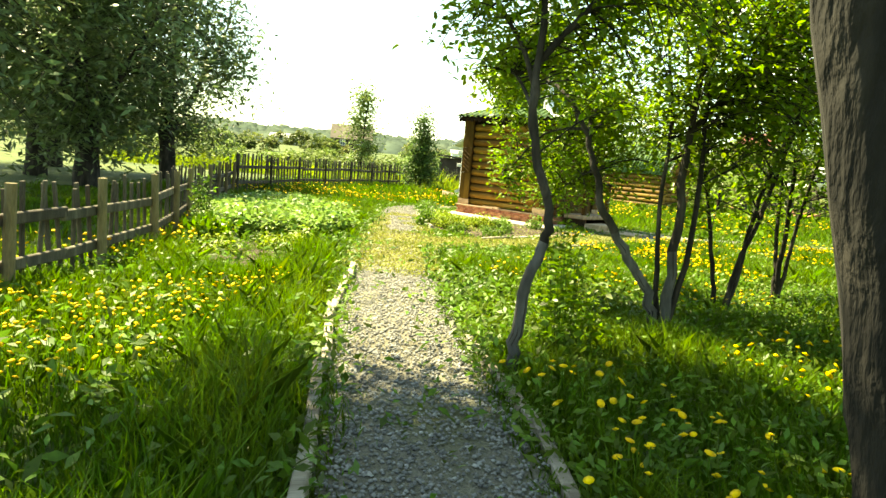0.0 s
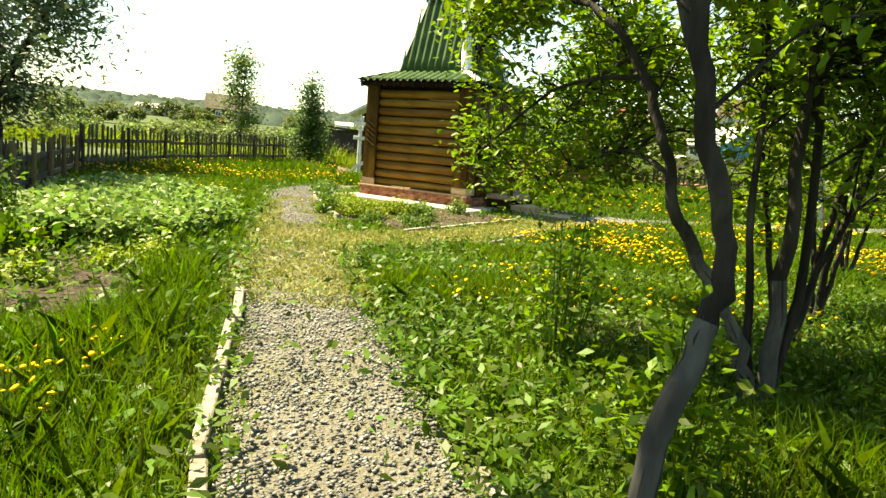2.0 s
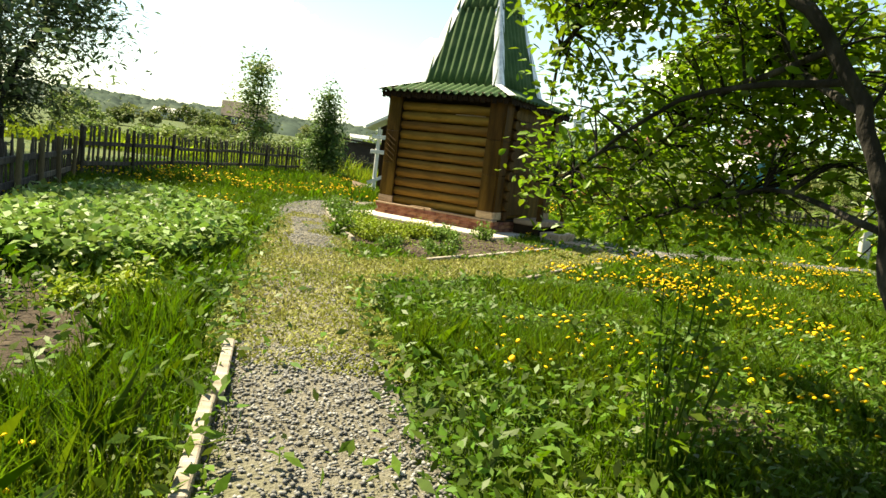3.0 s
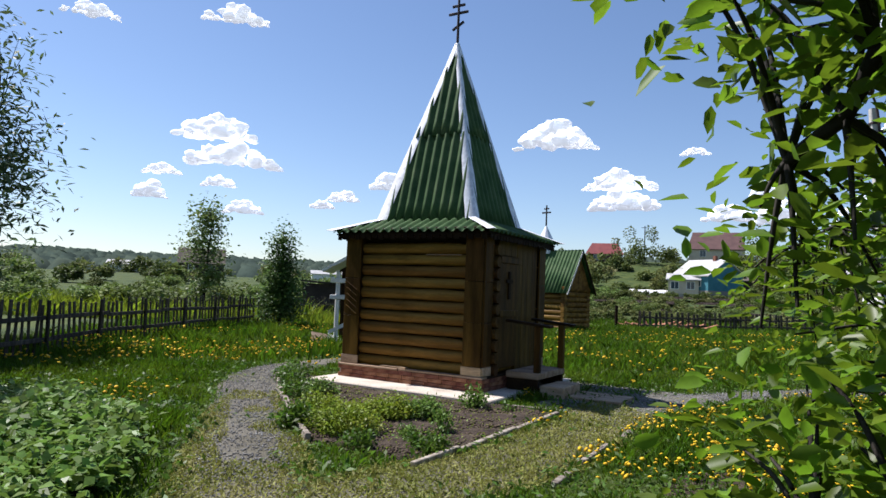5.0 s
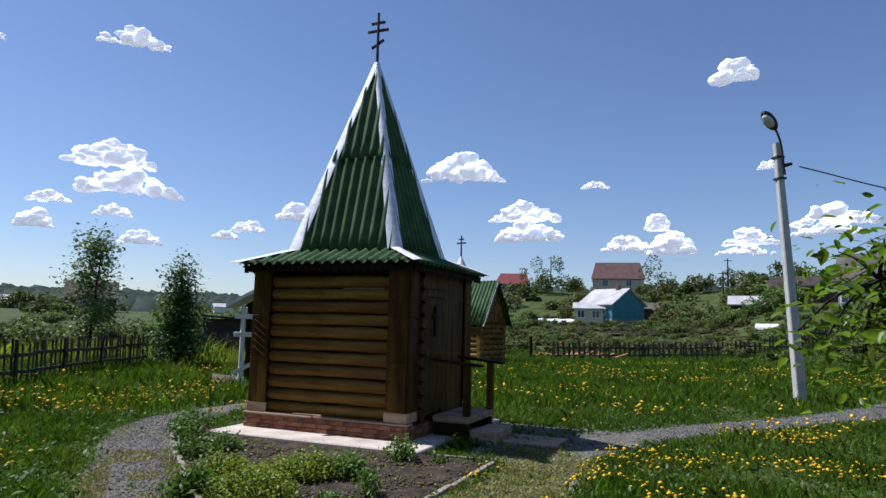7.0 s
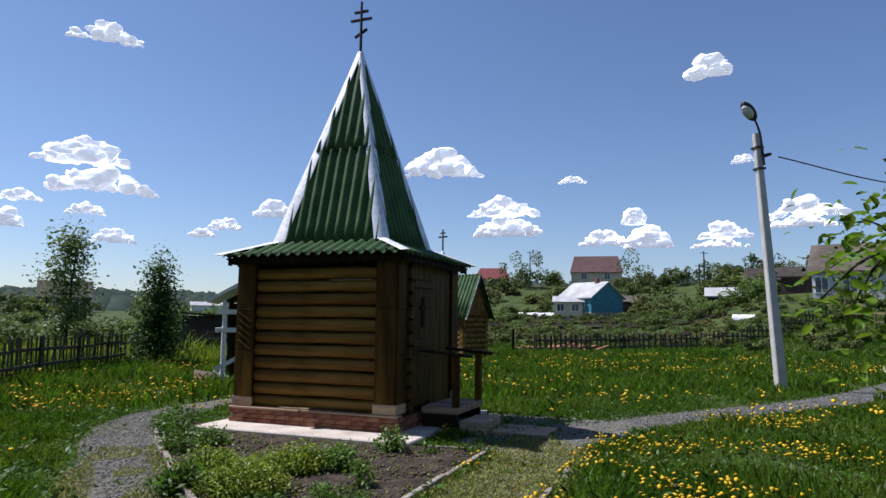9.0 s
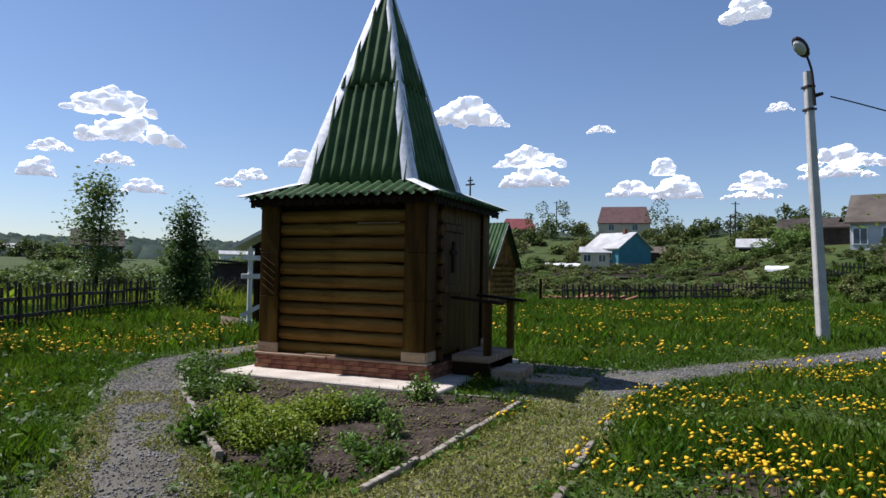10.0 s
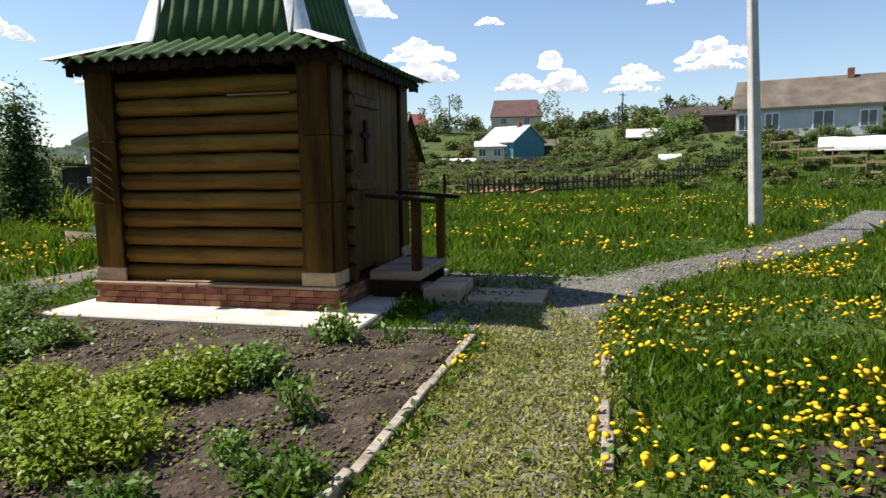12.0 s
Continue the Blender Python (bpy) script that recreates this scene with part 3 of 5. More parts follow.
for s in (-1, 1):
    part("roof_sheet", corrugated((-2.2 * s, -1.0 * s, 1.55), (2.2 * s, -1.0 * s, 1.55), (-2.2 * s, 0, 3.35), (2.2 * s, 0, 3.35), rows=2), M_ROOF, kiosk, "", pose(-1.25, 0, 0))
part("barge_board", boxm(0.9, 0.94, -0.03, 0.03, 0, 2.05, m=pose(0, -1.0, 1.5, -29, 0, 0)), M_WHITE, kiosk)
part("barge_board", boxm(0.9, 0.94, -0.03, 0.03, 0, 2.05, m=pose(0, 1.0, 1.5, 29, 0, 0)), M_DARKWOOD, kiosk)
cup = part("cupola", rod((-1.0, 0, 3.2), (-1.0, 0, 3.75), 0.28, 0.3, 12), M_FLASH, kiosk, "grey metal cupola")
part("cap", rod((-1.0, 0, 3.75), (-1.0, 0, 4.4), 0.36, 0.03, 12), M_FLASH, cup)
part("cross", rod((-1.0, 0, 4.4), (-1.0, 0, 5.3), 0.035, 0.03, 6), M_IRON, cup)
part("cross_bar", boxm(-1.22, -0.78, -0.03, 0.03, 4.95, 5.01), M_IRON, cup)
part("cross_bar", boxm(-1.12, -0.88, -0.03, 0.03, 5.12, 5.17), M_IRON, cup)

hut = tagged(new("garden_shelter"), "dark wooden garden shelter with a white roof and white rails", "shelter")
hut.matrix_world = pose(0.5, 18.4, G, 0, 0, -5)
part("roof", prism([(-1.35, 1.98), (0, 2.75), (1.35, 1.98), (1.35, 2.06), (0, 2.85), (-1.35, 2.06)], -0.9, 0.9), M_WHITE, hut)
part("gable", prism([(-1.0, 2.0), (1.0, 2.0), (0, 2.6)], -0.7, -0.64), M_DARKWOOD, hut)
part("wall", boxm(-0.95, 0.95, 0.55, 0.62, 0, 2.0), M_DARKWOOD, hut)
for x in (-0.95, 0.9):
    part("post", rod((x, -0.65, 0), (x, -0.65, 2.05), 0.06), M_WHITE, hut)
    part("post", boxm(x - 0.06, x + 0.06, 0.4, 0.52, 0, 2.05), M_DARKWOOD, hut)
for z in (1.25, 1.7):
    part("rail", boxm(-1.15, 0.95, -0.74, -0.69, z, z + 0.12, 0.01), M_WHITE, hut)
part("brace", boxm(-1.3, 0.0, -0.72, -0.68, -0.05, 0.05, m=pose(0.0, 0, 0.95, 0, -28, 0)), M_WHITE, hut)
panel = tagged(part("leaning_board", boxm(-0.22, 0.22, -0.015, 0.015, 0, 0.5, 0.008), M_SILL), "pale square board leaning in the grass", "board")
panel.matrix_world = pose(-0.85, 17.2, G, -48, 10, 20)

shed2 = tagged(new("grey_shed"), "small grey garden shed behind the picket fence", "shed")
shed2.matrix_world = pose(-2.1, 33, G)
part("wall", boxm(-1.0, 1.0, -0.8, 0.8, 0, 1.7), M_OLDWOOD, shed2)
part("roof", boxm(-1.2, 1.2, -1, 1, 1.7, 1.8, m=pose(0, 0, 0, 0, 4, 0)), M_OLDWOOD, shed2)

lamp = tagged(new("street_lamp"), "grey concrete street lamp pole with a cobra head lamp", "street lamp")
lamp.matrix_world = pose(12.55, 13.95, G, -3.0, -1.2, 0)
bm = bmesh.new()
bmesh.ops.create_cone(bm, cap_ends=True, segments=4, radius1=0.165, radius2=0.11, depth=6.7, matrix=pose(0, 0, 3.1, 0, 0, 30))
bmesh.ops.bevel(bm, geom=[e for e in bm.edges if abs(e.verts[0].co.z - e.verts[1].co.z) > 3], offset=0.02, segments=1, affect="EDGES")
part("pole", bm, M_POLE, lamp)
V, F = [], []
tube(V, F, smooth_line([(0.05, -0.12, 5.6), (0.0, -0.15, 6.3), (-0.08, -0.17, 6.6), (-0.2, -0.2, 6.8)], 4), 0.03, 0.025, 8)
part("arm", fast("arm", V, F, M_IRON, True), M_IRON, lamp)
bm = bmesh.new()
bmesh.ops.create_uvsphere(bm, u_segments=14, v_segments=8, radius=1, matrix=pose(-0.36, -0.24, 6.94, 0, 38, 20) @ Matrix.Diagonal((0.32, 0.16, 0.11, 1)))
part("lamp_head", bm, M_IRON, lamp, "dark cobra lamp head")
bm = bmesh.new()
bmesh.ops.create_uvsphere(bm, u_segments=12, v_segments=6, radius=1, matrix=pose(-0.42, -0.27, 6.91, 0, 38, 20) @ Matrix.Diagonal((0.22, 0.13, 0.11, 1)))
part("lamp_glass", bm, M_PALEROOF, lamp, "pale lamp glass")
for z in (5.5, 6.05):
    part("band", boxm(-0.11, 0.11, -0.11, 0.11, z, z + 0.05), M_IRON, lamp)
part("insulator", rod((0.1, -0.1, 5.85), (0.28, -0.12, 5.9), 0.05, 0.04, 8), M_IRON, lamp)
V, F = [], []
tube(V, F, smooth_line([(12.95, 14.15, 5.75), (16.5, 14.0, 5.25), (22, 13.7, 5.0), (34, 13, 6.2)], 8), 0.018, 0.018, 5)
tagged(part("cable", fast("cable", V, F, M_WIRE), M_WIRE), "thin black overhead cable", "cable")

# ---- fences ----
PICKS = [boxm(-0.027, 0.027, -0.012, 0.012, 0, h, 0.006) for h in (0.98, 1.04, 1.1)]
PICK_ME = []
for bm in PICKS:
    for v in bm.verts:
        v.co.x += 0.014 * math.sin(v.co.z * 5)
    me = bpy.data.meshes.new("picket")
    bm.to_mesh(me)
    bm.free()
    me.materials.append(M_FENCE)
    PICK_ME.append(me)


def picket_fence(line, gap, label, height=1.0, post_every=1.6, base=None, rails=(0.3, 0.72), post_mat=None, wide=1.0):
    rng = random.Random(len(line) * 7 + 3)
    f = tagged(new("picket_fence"), label, "fence")
    posts = 0.0
    pick = 0.0
    for (x0, y0), (x1, y1) in zip(line[:-1], line[1:]):
        L = math.hypot(x1 - x0, y1 - y0)
        a = math.degrees(math.atan2(y1 - y0, x1 - x0))
        d = ((x1 - x0) / L, (y1 - y0) / L)
        nx, ny = d[1], -d[0]
        z = ground_z((x0 + x1) / 2, (y0 + y1) / 2)
        for r in rails:
            part("rail", boxm(-L / 2 - 0.03, L / 2 + 0.03, -0.022, 0.022, -0.045, 0.045, 0.008), M_FENCE, f, "",
                 pose((x0 + x1) / 2 + nx * 0.05, (y0 + y1) / 2 + ny * 0.05, z + r * height + rng.uniform(-0.02, 0.02), rng.uniform(-4, 4), rng.uniform(-0.6, 0.6), a))
        s = pick
        while s < L:
            part("picket", PICK_ME[rng.randrange(3)], None, f, "",
                 pose(x0 + d[0] * s, y0 + d[1] * s, z + rng.uniform(-0.02, 0.03), rng.uniform(-3, 3), rng.uniform(-4, 4), a + rng.uniform(-8, 8)) @ Matrix.Diagonal((wide, 1, height, 1)))
            s += gap * rng.uniform(0.85, 1.15)
        pick = s - L
        s = posts
        while s < L:
            part("post", rod((0, 0, -0.15), (0, 0, 1.08 * height), 0.045, 0.04, 8), post_mat or M_FENCE, f, "",
                 pose(x0 + d[0] * s + nx * 0.11, y0 + d[1] * s + ny * 0.11, z, rng.uniform(-2, 2), rng.uniform(-2, 2), 0))
            s += post_every
        posts = s - L
    return f


def spread(pts, step=2.4):
    out = [pts[0]]
    for a, b in zip(pts[:-1], pts[1:]):
        n = max(1, round(math.hypot(b[0] - a[0], b[1] - a[1]) / step))
        out += [(a[0] + (b[0] - a[0]) * i / n, a[1] + (b[1] - a[1]) * i / n) for i in range(1, n + 1)]
    return out


picket_fence(spread([(-1.75, -4.6), (-2.25, -0.9), (-2.7, 1.3), (-4.5, 6.0), (-6.2, 11.2)], 1.6), 0.19, "weathered grey picket fence with pale posts beside the garden", 0.8, 1.45, post_mat=M_POST)
picket_fence(spread([(-6.25, 11.5), (-6.0, 16.5), (-5.1, 21.5), (-4.4, 26), (-1.7, 31), (3, 36)], 2.4), 0.22, "weathered dark picket fence along the meadow", 1.0, 2.2, post_mat=M_FENCE, wide=1.8)
picket_fence(spread([(13.9, 32.2), (21, 34.0), (29, 35.0), (37.5, 37.0)], 3), 0.36, "old dark picket fence in front of gardens", 0.9, 3.0, wide=2.6)
rf = tagged(new("rail_fence"), "pale two-rail wooden fence at the meadow edge", "fence")
rl = spread([(38.5, 36.6), (36.4, 30.4), (34.6, 25), (33, 19), (31.5, 12)], 3)
for (x0, y0), (x1, y1) in zip(rl[:-1], rl[1:]):
    L, a = math.hypot(x1 - x0, y1 - y0), math.degrees(math.atan2(y1 - y0, x1 - x0))
    part("post", rod((0, 0, -0.1), (0, 0, 1.35), 0.07, 0.06, 8), M_POST, rf, "", pose(x0, y0, ground_z(x0, y0)))
    for z in (0.45, 1.0):
        part("rail", boxm(-L / 2, L / 2, -0.03, 0.03, -0.06, 0.06), M_POST, rf, "", pose((x0 + x1) / 2, (y0 + y1) / 2, ground_z(x0, y0) + z, 0, 0, a))
for x, y in ((10.4, 32.0), (12.7, 32.2)):
    tagged(part("gate_post", rod((x, y, G - 0.1), (x, y, G + 1.2), 0.09, 0.08, 8), M_DARKWOOD), "dark wooden gate post in the grass", "post")

# ---- clouds ----
CLOUDS = [(-14.3, 12.8, 6.5, 2.2), (-12.9, 10.7, 8.4, 2.2), (-18.2, 9.0, 3.2, 1.0), (-13.8, 8.4, 2.9, 1.1), (-19.0, 7.3, 2.5, 1.5), (-11.8, 6.4, 3.5, 1.2),
          (-3.5, 7.9, 3.0, 1.1), (0.4, 9.3, 3.7, 1.5), (-5.3, 7.0, 2.5, 0.7), (14.9, 13.8, 7.5, 2.5), (20.5, 9.9, 7.0, 1.7), (20.8, 8.3, 6.7, 1.8),
          (29.0, 7.2, 4.5, 1.4), (32.5, 7.3, 3.7, 2.1), (31.4, 8.9, 1.8, 1.4), (37.7, 20.5, 3.9, 1.8), (38.4, 7.6, 4.2, 1.4), (38.0, 6.5, 4.7, 0.8),
          (44.3, 9.1, 6.0, 1.8), (43.9, 8.0, 5.5, 1.1), (40.0, 13.1, 2.2, 0.7), (26.3, 12.2, 2.5, 0.7), (-13.2, 21.7, 5.5, 1.3), (-24, 20, 4.5, 0.9)]


def cloud(az, el, w, h, seed):
    """A flat-bottomed cumulus of many billows."""
    rng = random.Random(seed)
    D = 3000
    az, el = radians(az), radians(el)
    c = Vector((math.sin(az) * math.cos(el), math.cos(az) * math.cos(el), math.sin(el))) * D
    W2, H2 = D * radians(w) / 2, D * radians(h)
    bm = bmesh.new()
    for k in range(40):
        u = rng.uniform(-1, 1)
        top = (1 - u * u) * rng.uniform(0.25, 1.0)
        r = H2 * rng.uniform(0.12, 0.36) * (1 - 0.6 * abs(u))
        q = Vector((u * W2 * 0.88, rng.uniform(-0.4, 0.4) * W2 * 0.5, max(r * 0.3, top * H2 * 0.72)))
        bmesh.ops.create_icosphere(bm, subdivisions=3 if r > 0.22 * H2 else 2, radius=1, matrix=Matrix.Translation(q) @ Matrix.Diagonal((r * 1.7, r * 1.5, r, 1)))
    for v in bm.verts:
        n = noise.noise_vector(v.co * (3.2 / H2)) * H2 * 0.16 + noise.noise_vector(v.co * (9 / H2)) * H2 * 0.06
        v.co += n
        if v.co.z < 0:
            v.co.z *= 0.25
    for f in bm.faces:
        f.smooth = True
    ob = part("cloud", bm, M_GLOWING_CLOUD)
    ob.matrix_world = Matrix.Translation(c - Vector((0, 0, H2 / 2))) @ Matrix.Rotation(-az, 4, "Z")
    ob.visible_shadow = False
    return tagged(ob, "white fair-weather cumulus cloud in a blue sky", "cloud", "cumulus clouds", "structure")


for i, c in enumerate(CLOUDS):
    cloud(*c, 10 + i)

# ---- houses on the slope ----


def house(name, label, x, y, z, yaw, L, D, wh, rh, wall_m, roof_m, windows=(), over=0.35, gable_m=None, hip=0.0, chimney=None):
    h = tagged(new(name), label, "house")
    h.matrix_world = pose(x, y, z, 0, 0, yaw)
    part("foundation", boxm(-L / 2 - 0.06, L / 2 + 0.06, -D / 2 - 0.06, D / 2 + 0.06, -1.2, 0.45), M_OLDWOOD if wall_m is M_OLDWOOD else M_MORTAR, h)
    part("wall", boxm(-L / 2, L / 2, -D / 2, D / 2, 0.45, wh), wall_m, h)
    part("gable", prism([(-D / 2, wh), (D / 2, wh), (0, wh + rh)], -L / 2 + hip + 0.02, L / 2 - hip - 0.02, pose(0, 0, 0, 0, 0, 90)), gable_m or wall_m, h)
    e = over
    k = rh / (D / 2)
    for s in (-1, 1):
        bm = bmesh.new()
        lo = [(-L / 2 - e, s * (D / 2 + e), wh - e * k), (L / 2 + e, s * (D / 2 + e), wh - e * k), (L / 2 + e - hip, 0, wh + rh + 0.05), (-L / 2 - e + hip, 0, wh + rh + 0.05)]
        a = [bm.verts.new(p) for p in lo]
        b = [bm.verts.new((p[0], p[1], p[2] + 0.14)) for p in lo]
        for f in (a, b[::-1], (a[0], b[0], b[1], a[1]), (a[1], b[1], b[2], a[2]), (a[2], b[2], b[3], a[3]), (a[3], b[3], b[0], a[0])):
            bm.faces.new(f)
        bmesh.ops.recalc_face_normals(bm, faces=bm.faces)
        part("roof", bm, roof_m, h)
    for u, ww, zz, hh in windows:
        wdw = part("window", boxm(u - ww / 2 - 0.1, u + ww / 2 + 0.1, -D / 2 - 0.06, -D / 2 + 0.02, zz - 0.1, zz + hh + 0.1, 0.01), M_WHITE, h, "white-framed window")
        for q in (-1, 1):
            part("pane", boxm(*sorted((u + q * 0.04, u + q * ww / 2)), -D / 2 - 0.075, -D / 2 - 0.064, zz, zz + hh), M_GLASS, wdw)
    if chimney is not None:
        part("chimney", boxm(chimney - 0.25, chimney + 0.25, -0.5, 0.0, wh + rh - 0.8, wh + rh + 0.7, 0.02), M_BRICK, h)
    return h


house("village_house", "long grey rendered house with a brown sheet roof", 50.3, 43.6, 3.0, -51.3, 10.2, 7.0, 3.0, 2.3, M_GREYWALL, M_OLDROOF,
      [(-4.4, 0.9, 1.2, 1.2), (-2.4, 0.9, 1.2, 1.2), (1.2, 1.3, 1.15, 1.3), (4.2, 1.0, 1.25, 1.1)], chimney=3.0)
house("village_house", "small house with turquoise gable and pale sheet roof", 49.8, 94.5, 2.6, -68, 6.5, 7.5, 2.7, 2.3, M_BLUE, M_PALEROOF, [(-1.6, 1.0, 1.1, 1.2), (1.4, 1.0, 1.1, 1.2)], gable_m=M_BLUE, chimney=1.5)
house("village_porch", "cream veranda with white windows beside a turquoise house", 45.6, 93.6, 2.0, -28, 4.2, 3.0, 2.6, 0.7, M_CREAM, M_PALEROOF, [(-1.2, 1.0, 1.2, 1.0), (1.0, 1.0, 1.2, 1.0)])
house("village_house", "house with a broad brown roof among gardens", 80, 149, 10.6, -27, 12.0, 9.0, 3.2, 4.0, M_CREAM, M_BROWNROOF, [(-3, 1.2, 1.3, 1.4), (2.5, 1.2, 1.3, 1.4)], hip=1.0)
house("village_house", "distant house with a red metal roof", 57, 161.5, 9.6, -20, 8.5, 7.0, 2.8, 2.6, M_BROWNROOF, M_REDROOF, [(-2, 1.1, 1.2, 1.2)], hip=1.4)
house("wooden_shed", "dark old wooden shed with a sagging roof", 51.5, 57.5, 4.4, -62, 5.0, 3.5, 1.7, 1.1, M_OLDWOOD, M_OLDWOOD)
house("wooden_shed", "dark low plank shed leaning on a taller one", 50.2, 52.0, 4.2, -50, 4.0, 3.0, 1.8, 0.4, M_OLDWOOD, M_OLDWOOD)
house("wooden_shed", "low grey shed with rusty sheets", 57, 71.5, 3.2, -38, 5.0, 3.5, 1.8, 0.9, M_OLDWOOD, M_PALEROOF)
house("wooden_shed", "dark plank shed between fruit trees", 62.5, 104, 3.0, -30, 5.0, 3.5, 2.2, 0.9, M_OLDWOOD, M_OLDROOF)
house("village_house", "distant blue-grey house in the valley", -38, 146, 2.6, 14, 9.0, 7.0, 2.8, 3.0, M_OLDWOOD, M_OLDROOF, [(-2.0, 1.0, 1.2, 1.1), (2.0, 1.0, 1.2, 1.1)])
for x, y, L in ((-14.5, 190, 9.0), (-6.0, 200, 6.0), (-60, 165, 9.0), (-48, 175, 5.0)):
    house("white_shed", "long white shed far in the valley", x, y, ground_z(x, y), 10, L, 4.0, 2.0, 0.8, M_WHITE, M_PALEROOF)


def greenhouse(x, y, z, yaw, L, r, label):
    bm = bmesh.new()
    n = 12
    rows = []
    for i in range(9):
        t = i / 8
        rows.append([bm.verts.new((L * (t - 0.5), r * math.cos(math.pi * k / n), r * math.sin(math.pi * k / n) * (1 + 0.05 * math.sin(i * 2.1)))) for k in range(n + 1)])
    for a, b in zip(rows[:-1], rows[1:]):
        for k in range(n):
            bm.faces.new((a[k], a[k + 1], b[k + 1], b[k]))
    bm.faces.new(rows[0])
    bm.faces.new(rows[-1][::-1])
    ob = part("greenhouse", bm, M_WHITE)
    ob.matrix_world = pose(x, y, z, 0, 0, yaw)
    tagged(ob, label, "greenhouse")


greenhouse(40.8, 95.1, 1.8, -24, 5.5, 1.1, "white film-covered garden greenhouse")
greenhouse(43.5, 32.5, 2.2, -55, 7.0, 0.9, "white film-covered low greenhouse beside the house")
greenhouse(37, 44.6, 1.8, -50, 1.8, 0.45, "small white covered heap in the garden")
for x, y, h in ((86, 115, 8.5), (77.5, 105, 7.5), (66, 158, 9)):
    z = ground_z(x, y)
    pl = tagged(new("utility_pole"), "distant grey wooden utility pole", "pole", "utility poles")
    pl.matrix_world = pose(x, y, z)
    part("mast", rod((0, 0, -0.5), (0, 0, h), 0.17, 0.12, 8), M_OLDWOOD, pl)
    part("crossarm", boxm(-0.9, 0.9, -0.06, 0.06, h - 0.5, h - 0.38), M_OLDWOOD, pl)
rng = np.random.default_rng(4)
heap = tagged(new('timber_heap'), 'reddish heap of old timber behind the fence', 'heap')
for k in range(26):
    p = Vector((15.6 + rng.normal() * 0.9, 33.6 + rng.normal() * 0.4, -0.05))
    part('timber', rod(p, p + Vector((rng.normal() * 0.7, rng.normal() * 0.3, rng.uniform(0.12, 0.42))), 0.13, 0.06, 6), M_RUST, heap)

# ---- trees and bushes ----


def tree(name, label, base, stems, clusters, leaf_m, leaf=0.06, seed=1, aspect=0.55, twig=0.007, group="", droop=0.1, bark=None, category="tree", wash=False, pruned=0.0):
    """stems: lists of points with end radii; clusters: centre, radius, height, number of leaves."""
    rng = np.random.default_rng(seed)
    random.seed(seed)
    t = tagged(new(name), label, category, group)
    t.matrix_world = pose(*base)
    V, F = [], []
    nodes = []
    for pts, r0, r1 in stems:
        ln = smooth_line(pts, 5)
        ln = [p + Vector(rng.normal(size=3) * min(0.012, r0 * 0.25)) for p in ln]
        tube(V, F, ln, r0, r1, 8, 0.08)
        nodes += [p for p in ln if p.z > 0.8]
        low = [p for p in ln if p.z < 0.85]
        if wash and r0 > 0.034 and pts[0][2] < 0.1 and len(low) > 2:
            V2, F2 = [], []
            tube(V2, F2, low, r0 * 1.07, (r0 + (r1 - r0) * len(low) / len(ln)) * 1.08, 9, 0.05)
            part("limewashed_bark", fast("limewashed_bark", [tuple(q) for q in V2], F2, M_WASH, True), M_WASH, t, "greyish limewashed lower bark")
    P = []
    for c, r, h, n in clusters:
        c = Vector(c)
        sub = max(3, n // 26)
        for k in range(sub):
            d = rng.normal(size=3)
            d = d / np.linalg.norm(d) * rng.uniform(0.25, 1.0) ** 0.5
            q = c + Vector((d[0] * r, d[1] * r, d[2] * h))
            s = min(nodes, key=lambda a: (a - q).length * (1.0 + 0.5 * rng.random()))
            mid = s.lerp(q, 0.5) + Vector((0, 0, 0.12 * (q - s).length))
            ln = smooth_line([s, mid, q], 4)
            if (q - s).length < 2.6:
                tube(V, F, ln, max(twig, 0.004 * (q - s).length + twig * 0.5), twig * 0.4, 4)
            m = n // sub
            ts = rng.uniform(0.35, 1.12, m)
            for u in ts:
                i = min(len(ln) - 1, int(u * (len(ln) - 1)))
                P.append(np.array(ln[i]) + rng.normal(size=3) * leaf * 1.9)
    part("trunk", fast("trunk", [tuple(v) for v in V], F, bark or M_BARK, True), M_BARK, t)
    P = np.array(P)
    if pruned:
        P = P[line_distance(P + np.array(base), MAIN) > pruned]
    v, f = (oval_leaves if leaf_m is M_LEAF else leaf_arrays)(np.array(P), leaf, rng, aspect, 0.5, droop)
    part("crown", fast("crown", v, f, leaf_m), leaf_m, t)
    return t


def crown(cx, cy, z0, z1, r, n, k, seed):
    """k clusters spread over an uneven crown."""
    rg = np.random.default_rng(seed)
    out = []
    for i in range(k):
        t = rg.random()
        a = rg.random() * 6.283
        w = r * (0.35 + 0.9 * math.sin(math.pi * min(1, 0.15 + 0.8 * t))) * rg.uniform(0.3, 0.95)
        out.append(((cx + math.cos(a) * w, cy + math.sin(a) * w, z0 + (z1 - z0) * t), r * rg.uniform(0.28, 0.45), r * rg.uniform(0.2, 0.34), n // k))
    return out


GROVE = "young leafy trees of the grove"
GL = "young multi-stemmed tree with thin dark trunk and fresh green leaves"
